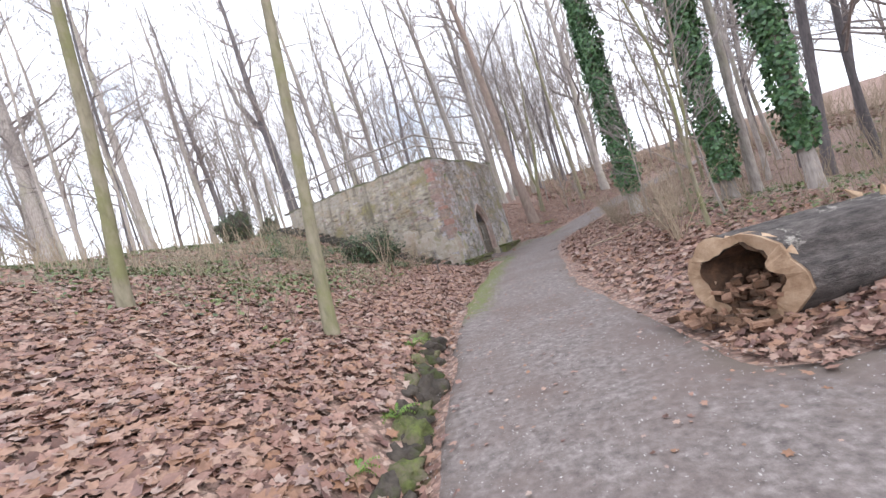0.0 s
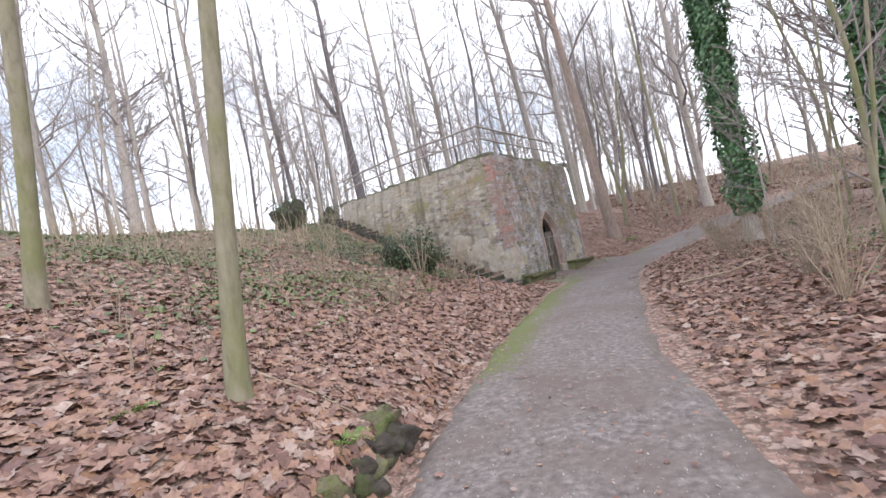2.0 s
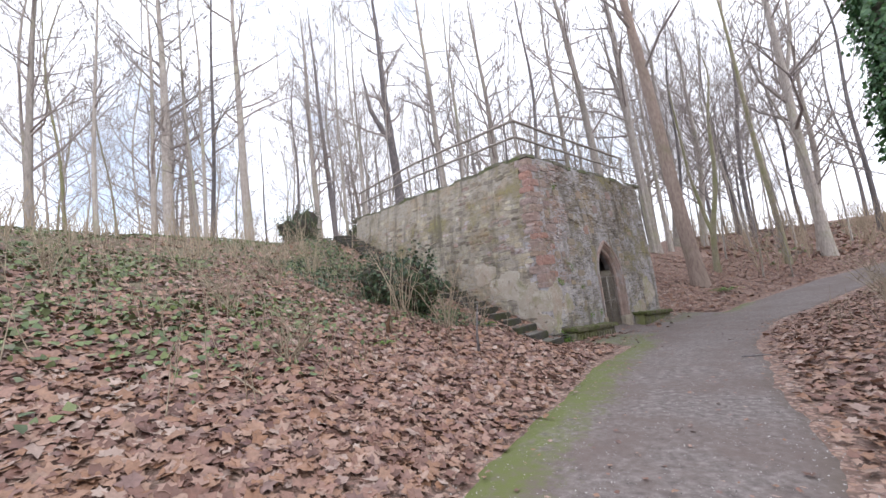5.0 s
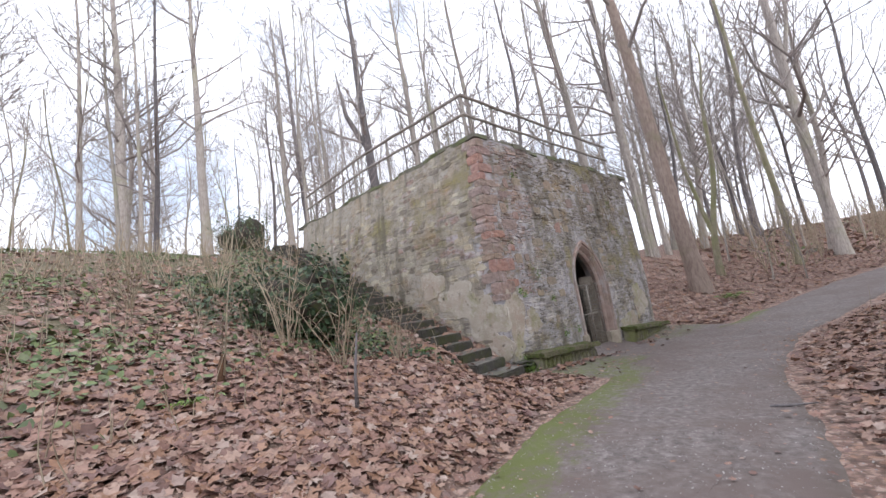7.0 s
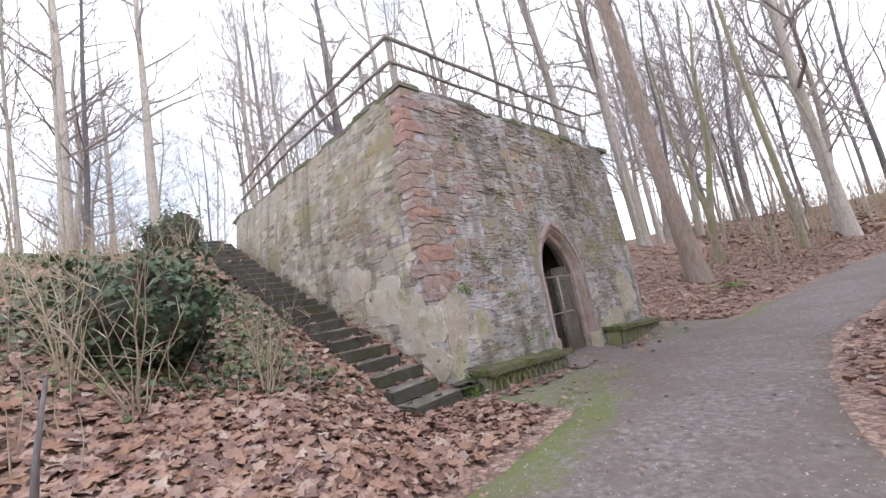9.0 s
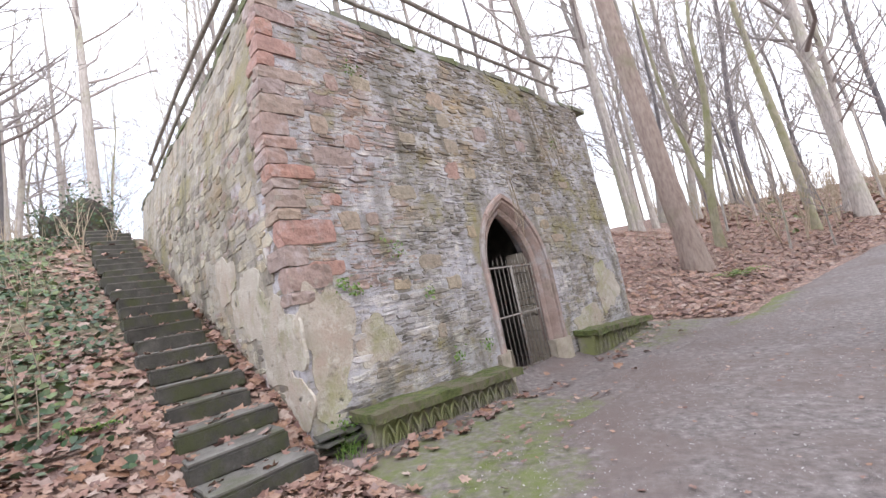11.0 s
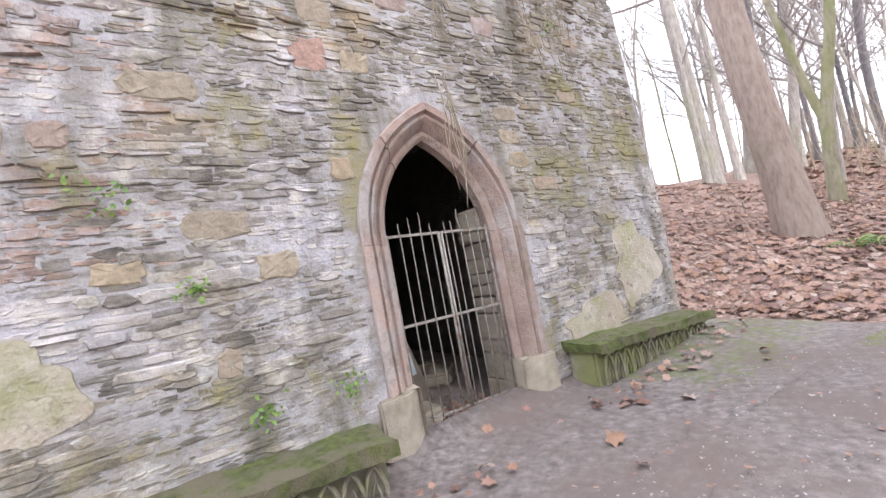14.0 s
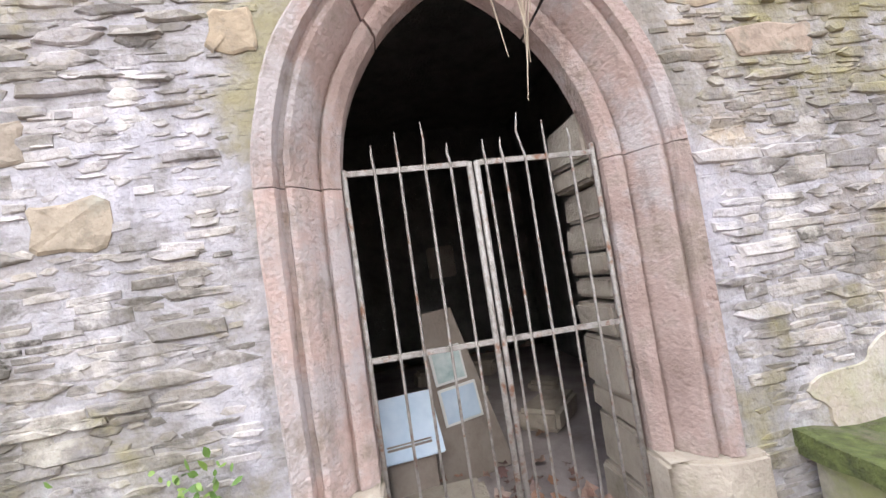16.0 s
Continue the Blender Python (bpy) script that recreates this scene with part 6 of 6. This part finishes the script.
# ---- trees ----
def tree_parts(seed, tall, dia, lean=(0, 0), first=0.35, limbs=15, fork=None, wiggle=0.25, twigs=True, spread=1.0):
    r = random.Random(seed)
    trunk, crown = Tubes(), Tubes()
    n = 18
    w1, w2, w3 = r.uniform(0, 6), r.uniform(0, 6), r.uniform(0, 6)

    def axis(q):
        z = q * tall
        return Vector((lean[0] * z + wiggle * (math.sin(w1 + 3.4 * q) + 0.35 * math.sin(w3 + 11 * q)) * q, lean[1] * z + wiggle * (math.sin(w2 + 2.9 * q) + 0.35 * math.sin(w1 + 9 * q)) * q, z))

    def rad(q):
        return dia / 2 * ((1 - q) ** 0.75 * 0.92 + 0.03 + 0.35 * math.exp(-q * tall / 0.35))
    pts = [axis(max(0, (i / n) ** 1.35)) for i in range(n + 1)]
    pts[0] = pts[0] - Vector((0, 0, 0.3))
    sides = 12 if dia > 0.15 else 7
    trunk.add(pts, [rad((i / n) ** 1.35) for i in range(n + 1)], sides)
    if fork:
        h, dirx, diry, k = fork
        p = axis(h / tall)
        trunk.add([p, p + Vector((dirx * 0.6, diry * 0.6, 1.0)), p + Vector((dirx * 1.5, diry * 1.5, 3.0)), p + Vector((dirx * 2.0, diry * 2.0, 7.0))], [rad(h / tall) * k, rad(h / tall) * k * 0.9, rad(h / tall) * k * 0.7, 0.03], 8)
    for k in range(limbs):
        q = first + (0.97 - first) * (k + r.random()) / limbs
        p = axis(q)
        a = r.uniform(0, 2 * math.pi)
        long_ = spread * tall * r.uniform(0.10, 0.26) * (1.15 - 0.6 * q)
        rise = r.uniform(0.25, 1.3)
        d = Vector((math.cos(a), math.sin(a), rise)).normalized()
        bend = Vector((r.uniform(-0.6, 0.6), r.uniform(-0.6, 0.6), r.uniform(-0.2, 0.6)))
        lp = [p, p + d * long_ * 0.33, p + (d + bend * 0.35).normalized() * long_ * 0.68, p + (d + bend * 0.8).normalized() * long_]
        lr = max(0.014, rad(q) * r.uniform(0.30, 0.5))
        crown.add(lp, [lr, lr * 0.75, lr * 0.5, lr * 0.22], 5)
        if not twigs:
            continue
        for j in range(6):
            e = r.uniform(0.25, 1.0)
            i = min(2, int(e * 3))
            b = lp[i].lerp(lp[i + 1], e * 3 - i) if i < 3 else lp[3]
            dd = (d + Vector((r.uniform(-1, 1), r.uniform(-1, 1), r.uniform(-0.2, 0.9))) * 0.9).normalized()
            tl = long_ * r.uniform(0.25, 0.5)
            tp = [b, b + dd * tl * 0.5 + Vector((r.uniform(-0.1, 0.1), r.uniform(-0.1, 0.1), 0.03)), b + (dd + Vector((0, 0, 0.25))).normalized() * tl]
            tr = max(0.008, lr * 0.32)
            crown.add(tp, [tr, tr * 0.7, tr * 0.3], 4)
            for _ in range(3):
                m = tp[1].lerp(tp[2], r.uniform(-0.6, 0.9))
                d3 = (dd + Vector((r.uniform(-1, 1), r.uniform(-1, 1), r.uniform(-0.3, 0.8)))).normalized() * tl * r.uniform(0.25, 0.55)
                crown.add([m, m + d3 * 0.55 + Vector((0, 0, 0.02)), m + d3], [max(0.008, tr * 0.6), max(0.007, tr * 0.45), 0.004], 3)
    return trunk, crown


def tree(x, y, tall, dia, lean, seed, mat, label, first=0.30, limbs=20, fork=None, wiggle=0.25, group="trees of the wood", spread=1.0, name="tree"):
    root = thing(name, pose(x, y, float(ground_height(x, y)) - 0.02), label, "tree", group)
    trunk, crown = tree_parts(seed, tall, dia, lean, first * 0.85, int(limbs * 1.4), fork, wiggle, True, spread)
    trunk.done("trunk", mat, root)
    crown.done("crown", mat_twig, root, "bare branches and twigs")
    return root


def ivy_on(root, tall, dia, lean, count, seed, low=0.5, thick=0.16):
    rg = np.random.default_rng(seed)
    h = low + (tall - low) * rg.uniform(size=count) ** 0.85
    a = rg.uniform(0, 2 * np.pi, count)
    lump = np.array([noise.noise((math.cos(p) * 1.5, math.sin(p) * 1.5, q * 1.1 + seed)) for p, q in zip(a, h)])
    rr = dia / 2 * (1 - 0.4 * h / (tall * 2)) + thick * (0.55 + 1.1 * lump) * rg.uniform(0.2, 1.2, count) * np.clip((h - low + 0.3) / 1.0, 0.15, 1)
    rr = np.maximum(rr, dia * 0.38)
    c = np.stack([lean[0] * h + np.cos(a) * rr, lean[1] * h + np.sin(a) * rr, h], -1)
    nrm = np.stack([np.cos(a), np.sin(a), 0.35 + 0 * a], -1) + rg.normal(size=(count, 3)) * 0.55
    leaf_cloud("ivy", c, nrm, rg.uniform(0.08, 0.15, count), IVY, mat_ivy, root, "thick dark green ivy climbing the trunk", 0.2, seed)


# near trees
tree(-1.66, 5.05, 13, 0.17, (0.12, 0.03), 101, mat_bark_green, "slender greenish young tree on the leafy bank", 0.45, 10, None, 0.12)
tree(-4.60, 5.80, 14, 0.19, (0.10, 0.03), 102, mat_bark_green, "slender greenish young tree on the leafy bank", 0.4, 10, None, 0.3)
tree(5.11, 23.9, 22, 0.60, (-0.072, 0.045), 103, mat_bark_pink, "tall leaning brown tree beside the path", 0.42, 14, None, 0.25)
tree(6.5, 26.9, 11, 0.26, (0.06, -0.02), 104, mat_bark_green, "crooked mossy tree behind the large one", 0.25, 14, (1.6, -0.3, 0.1, 0.8), 0.9)
t1 = tree(7.55, 16.4, 20, 0.44, (-0.01, 0.0), 105, mat_bark, "tall tree clad in ivy beside the path", 0.5, 14)
ivy_on(t1, 13, 0.60, (-0.01, 0.0), 16000, 1, 0.9, 0.30)
t2 = tree(8.3, 12.1, 20, 0.40, (-0.01, 0.0), 106, mat_bark, "tall tree clad in ivy on the flat", 0.5, 14)
ivy_on(t2, 12, 0.52, (-0.01, 0.0), 14000, 2, 0.6, 0.27)
t3 = tree(8.0, 9.0, 18, 0.30, (-0.03, 0.02), 107, mat_bark, "ivy-clad tree on the flat", 0.5, 12)
ivy_on(t3, 12, 0.36, (-0.03, 0.02), 10000, 3, 0.9, 0.24)
tree(9.3, 12.4, 18, 0.30, (-0.02, 0.0), 108, mat_bark, "grey tree behind the ivy-clad ones", 0.45, 12)
tree(5.0, 8.1, 7, 0.09, (-0.05, 0.02), 109, mat_bark_green, "thin bare sapling behind the log", 0.2, 16, (1.2, 0.25, 0.0, 0.7), 0.3)
tree(5.9, 8.9, 5, 0.05, (-0.12, 0.02), 110, mat_bark, "thin bare leaning sapling behind the log", 0.3, 10, None, 0.2)
tree(6.6, 13.5, 6, 0.06, (0.03, 0.02), 111, mat_bark, "thin bare sapling beside the path", 0.25, 12, None, 0.3)
tree(6.2, 10.6, 7, 0.08, (-0.04, -0.02), 112, mat_bark_green, "thin bare sapling beside the path", 0.3, 12, (1.5, 0.2, 0.1, 0.7), 0.4)
# behind and above the building
tree(-11.9, 35.4, 26, 0.95, (-0.02, 0.0), 120, mat_bark_dark, "dark forked beech standing behind the building", 0.45, 16, (10.0, -0.95, -0.2, 0.8), 0.4)
tree(-4.0, 36.0, 22, 0.60, (-0.02, 0.0), 121, mat_bark, "broad grey tree behind the building", 0.28, 24, None, 0.3, spread=1.5)
tree(-7.7, 34.4, 24, 0.62, (-0.02, 0.0), 122, mat_bark, "tall grey tree behind the building", 0.35, 18)
tree(3.15, 33.0, 25, 0.60, (-0.08, 0.0), 123, mat_bark, "tall leaning grey tree behind the building", 0.35, 16)
tree(5.4, 34.5, 24, 0.68, (-0.035, 0.0), 124, mat_bark, "stout pale grey tree past the building", 0.35, 18, (9, -0.3, 0.2, 0.7))
tree(6.5, 36.0, 20, 0.34, (-0.03, 0.0), 125, mat_bark, "grey tree beside a stouter one", 0.4, 12)
tree(1.2, 40.0, 24, 0.5, (-0.02, 0.0), 126, mat_bark, "tall grey tree on the hill", 0.35, 14)
tree(-5.4, 30.5, 18, 0.30, (0.01, 0.0), 127, mat_bark, "grey tree behind the railing", 0.3, 14)
tree(13.3, 33.2, 25, 0.62, (-0.025, 0.02), 128, mat_bark, "tall grey tree above the bend of the path", 0.3, 20, (10, 0.6, 0.2, 0.6), spread=1.3)
tree(10.4, 30.4, 20, 0.30, (-0.03, 0.02), 129, mat_bark_green, "pale tree above the bend of the path", 0.35, 14)
tree(7.9, 26.3, 5, 0.06, (0.02, 0.0), 131, mat_bark, "thin sapling on the leafy slope", 0.2, 12, None, 0.2)
tree(9.0, 26.6, 4, 0.05, (-0.02, 0.0), 132, mat_bark, "thin sapling on the leafy slope", 0.2, 12, None, 0.2)
# the crest on the left
tree(-23.2, 24.5, 24, 0.80, (-0.01, 0.0), 140, mat_bark, "stout grey tree on the crest", 0.4, 16)
tree(-26.9, 29.2, 22, 0.5, (-0.02, 0.0), 141, mat_bark, "grey tree close to a stouter one on the crest", 0.4, 14)
tree(-17.9, 25.6, 22, 0.62, (0.0, 0.0), 142, mat_bark, "tall straight tree on the crest", 0.4, 12)
tree(-17.7, 32.5, 23, 0.56, (-0.02, 0.0), 143, mat_bark, "tall tree on the crest with many branches", 0.3, 18)
tree(-17.3, 34.0, 24, 0.52, (-0.02, 0.0), 144, mat_bark_dark, "dark tall tree on the crest", 0.35, 16)
tree(-10.6, 25.0, 16, 0.20, (0.0, 0.0), 145, mat_bark, "slender tree on the crest", 0.3, 14)
tree(-9.9, 25.6, 16, 0.18, (0.03, 0.0), 146, mat_bark, "slender tree on the crest", 0.3, 14)
tree(-9.2, 24.8, 15, 0.17, (-0.03, 0.0), 147, mat_bark, "slender tree on the crest", 0.3, 14)
tree(-12.5, 17.5, 13, 0.14, (-0.02, 0.0), 148, mat_bark, "slender tree on the crest", 0.3, 14)
tree(-14.5, 19.5, 14, 0.20, (0.02, 0.0), 149, mat_bark, "slender tree on the crest", 0.3, 14)
tree(-13.2, 14.5, 11, 0.16, (0.0, 0.0), 150, mat_bark, "slender bare tree on the crest", 0.3, 16)
tree(-15.2, 13.8, 12, 0.28, (0.02, 0.0), 151, mat_bark, "bushy bare tree on the crest", 0.2, 18, spread=1.3)
tree(-14.2, 10.4, 16, 0.36, (-0.02, 0.0), 152, mat_bark, "grey tree on the crest", 0.35, 14)
tree(-15.7, 18.1, 14, 0.24, (0.0, 0.0), 153, mat_bark, "bare tree on the crest", 0.25, 16)

# the wood beyond: a few kinds of tree, repeated
kinds = []
for k in range(7):
    proto = tree(60 + 5 * k, -200, random.Random(k).uniform(15, 24), (0.16, 0.24, 0.36, 0.20, 0.46, 0.13, 0.30)[k], (0.01 * (k - 3), 0), 300 + k, (mat_bark, mat_bark, mat_bark_dark, mat_bark_green, mat_bark, mat_bark, mat_bark_dark)[k], "bare grey tree of the wood, farther off", 0.20, 20, (5 + 1.3 * k, 0.5 - 0.15 * k, 0.3, 0.7) if k % 2 else None, 1.0, "trees farther off", 1.35)
    kinds.append(proto)
r = random.Random(77)
placed = []


def wood(count, x0, x1, y0, y1, gap, allow):
    tries = made = 0
    while made < count and tries < count * 30:
        tries += 1
        x, y = r.uniform(x0, x1), r.uniform(y0, y1)
        if not allow(x, y) or any((x - a) ** 2 + (y - b) ** 2 < gap * gap for a, b in placed):
            continue
        placed.append((x, y))
        k = r.randrange(7)
        s = r.uniform(0.75, 1.15)
        copy_thing(kinds[k], pose(x, y, float(height(x, y)) - 0.1, r.uniform(-2, 2), r.uniform(-2, 2), r.uniform(0, 360)) @ Matrix.Diagonal((s, s, s, 1)))
        made += 1


wood(62, -26, 9, 31, 62, 1.6, lambda x, y: float(along_way(x, y)[0]) > 6)
wood(46, -42, -14, 6, 46, 2.2, lambda x, y: x < -15.5 or y > 28)
wood(44, 8, 40, 33, 66, 1.8, lambda x, y: abs(float(along_way(x, y)[0])) > 2.5)
wood(66, 11.5, 46, -2, 30, 2.0, lambda x, y: float(along_way(x, y)[0]) < -4.5)
wood(16, -30, 30, -34, -8, 4.0, lambda x, y: abs(float(along_way(x, y)[0])) > 4)
for proto in kinds:
    for o in (*proto.children_recursive, proto):
        bpy.data.objects.remove(o)

# ---- undergrowth: thin bare stems on the ridge, the crest and beside the bend ----
def brush(name, seed, count, x0, x1, y0, y1, low, high, allow, label):
    r = random.Random(seed)
    t = Tubes()
    made = 0
    for _ in range(count * 8):
        x, y = r.uniform(x0, x1), r.uniform(y0, y1)
        if made >= count or not allow(x, y):
            continue
        made += 1
        p = Vector((x, y, float(ground_height(x, y)) - 0.05))
        for _ in range(r.randint(2, 4)):
            h = r.uniform(low, high)
            d = Vector((r.uniform(-0.35, 0.35), r.uniform(-0.35, 0.35), 1)) * h
            w = Vector((r.uniform(-0.1, 0.1), r.uniform(-0.1, 0.1), 0)) * h
            q = [p, p + d * 0.4 + w, p + d]
            b = 0.006 + 0.005 * h
            t.add(q, [b, b * 0.7, b * 0.3], 4)
            for _ in range(4):
                m = q[1].lerp(q[2], r.uniform(-0.5, 0.9))
                e = Vector((r.uniform(-1, 1), r.uniform(-1, 1), r.uniform(0.2, 1.2))).normalized() * h * r.uniform(0.15, 0.35)
                t.add([m, m + e * 0.5 + Vector((0, 0, 0.02)), m + e], [b * 0.4, b * 0.3, b * 0.15], 3)
    ob = t.done(name, mat_shrub, None, label)
    return tagged(ob, label, "undergrowth", kind="stuff")


brush("undergrowth", 61, 620, 8, 44, 26, 60, 0.8, 3.0, lambda x, y: abs(float(along_way(x, y)[0])) > 2.2, "thin bare saplings and brush on the wooded ridge")
brush("undergrowth", 62, 190, -17, -6, 9, 27, 0.4, 1.3, lambda x, y: float(along_way(x, y)[0]) > 7.5 and clear_of_building(x, y), "low grey brush near the crest of the bank")
brush("undergrowth", 63, 260, 7.5, 30, 3, 26, 0.5, 1.8, lambda x, y: float(along_way(x, y)[0]) < -2.6, "thin bare brush on the flat beside the path")

# ---- far off on the left: a low house and a wall on the crest ----
house = thing("house", pose(-34, 34, float(height(-34, 34)) - 0.3, 0, 0, 35), "low pale house with a grey roof beyond the crest", "house")
part("wall", box(12, 7, 2.6, 0.02), mat_house, house)
bm = bmesh.new()
pts = [(-6.4, -3.9, 2.6), (6.4, -3.9, 2.6), (6.4, 3.9, 2.6), (-6.4, 3.9, 2.6), (-6.4, 0, 4.4), (6.4, 0, 4.4)]
vv = [bm.verts.new(p) for p in pts]
for q in ((0, 1, 5, 4), (2, 3, 4, 5), (0, 4, 3), (1, 2, 5), (3, 2, 1, 0)):
    bm.faces.new([vv[i] for i in q])
part("roof", bm, mat_roof, house)
for k in range(4):
    win = part("window", box(1.0, 0.08, 1.1, 0.01, 0, (-4.2 + 2.8 * k, -3.52, 0.9)), mat_white, house)
    part("pane", box(0.8, 0.03, 0.9, 0.0, 0, (-4.2 + 2.8 * k, -3.57, 1.0)), mat_glass, win)

# ---- the stones round the doorway, one by one ----
r = random.Random(9)
for u, z, l, h, turn in near[:290]:
    ob = new("stone", r.choice(piece_meshes))
    ob.parent = wall_front
    ob.matrix_basis = Matrix.Translation((u, 0.0215, z)) @ Matrix.Rotation(radians(turn), 4, "Y") @ Matrix.Diagonal((l, r.choice((0.005, 0.007, 0.009, 0.012, 0.017)), h, 1))


# ---- the front leans back and the corner stands out at its foot ----
def settle(ob, shift):
    """Moves an upright piece of the building sideways by what shift gives for each height."""
    if ob.matrix_basis == Matrix.Identity(4) or ob in (wall_front, wall_left):
        for v in ob.data.vertices:
            v.co += shift(v.co.z)
    else:
        ob.location += shift(ob.location.z)


for core, cuts in ((wall_front, (0.9, 2.75)), (wall_left, (2.75,))):
    bm = bmesh.new()
    bm.from_mesh(core.data)
    for z in cuts:
        bmesh.ops.bisect_plane(bm, geom=bm.verts[:] + bm.edges[:] + bm.faces[:], plane_co=(0, 0, z), plane_no=(0, 0, 1))
    bm.to_mesh(core.data)
    bm.free()
for root in (wall_front, portal):
    for ob in (root, *root.children):
        if ob.data:
            settle(ob, lambda z: Vector((0, lean(z), 0)))
for ob in (wall_left, *wall_left.children):
    settle(ob, lambda z: Vector((-spread(z), 0, 0)))
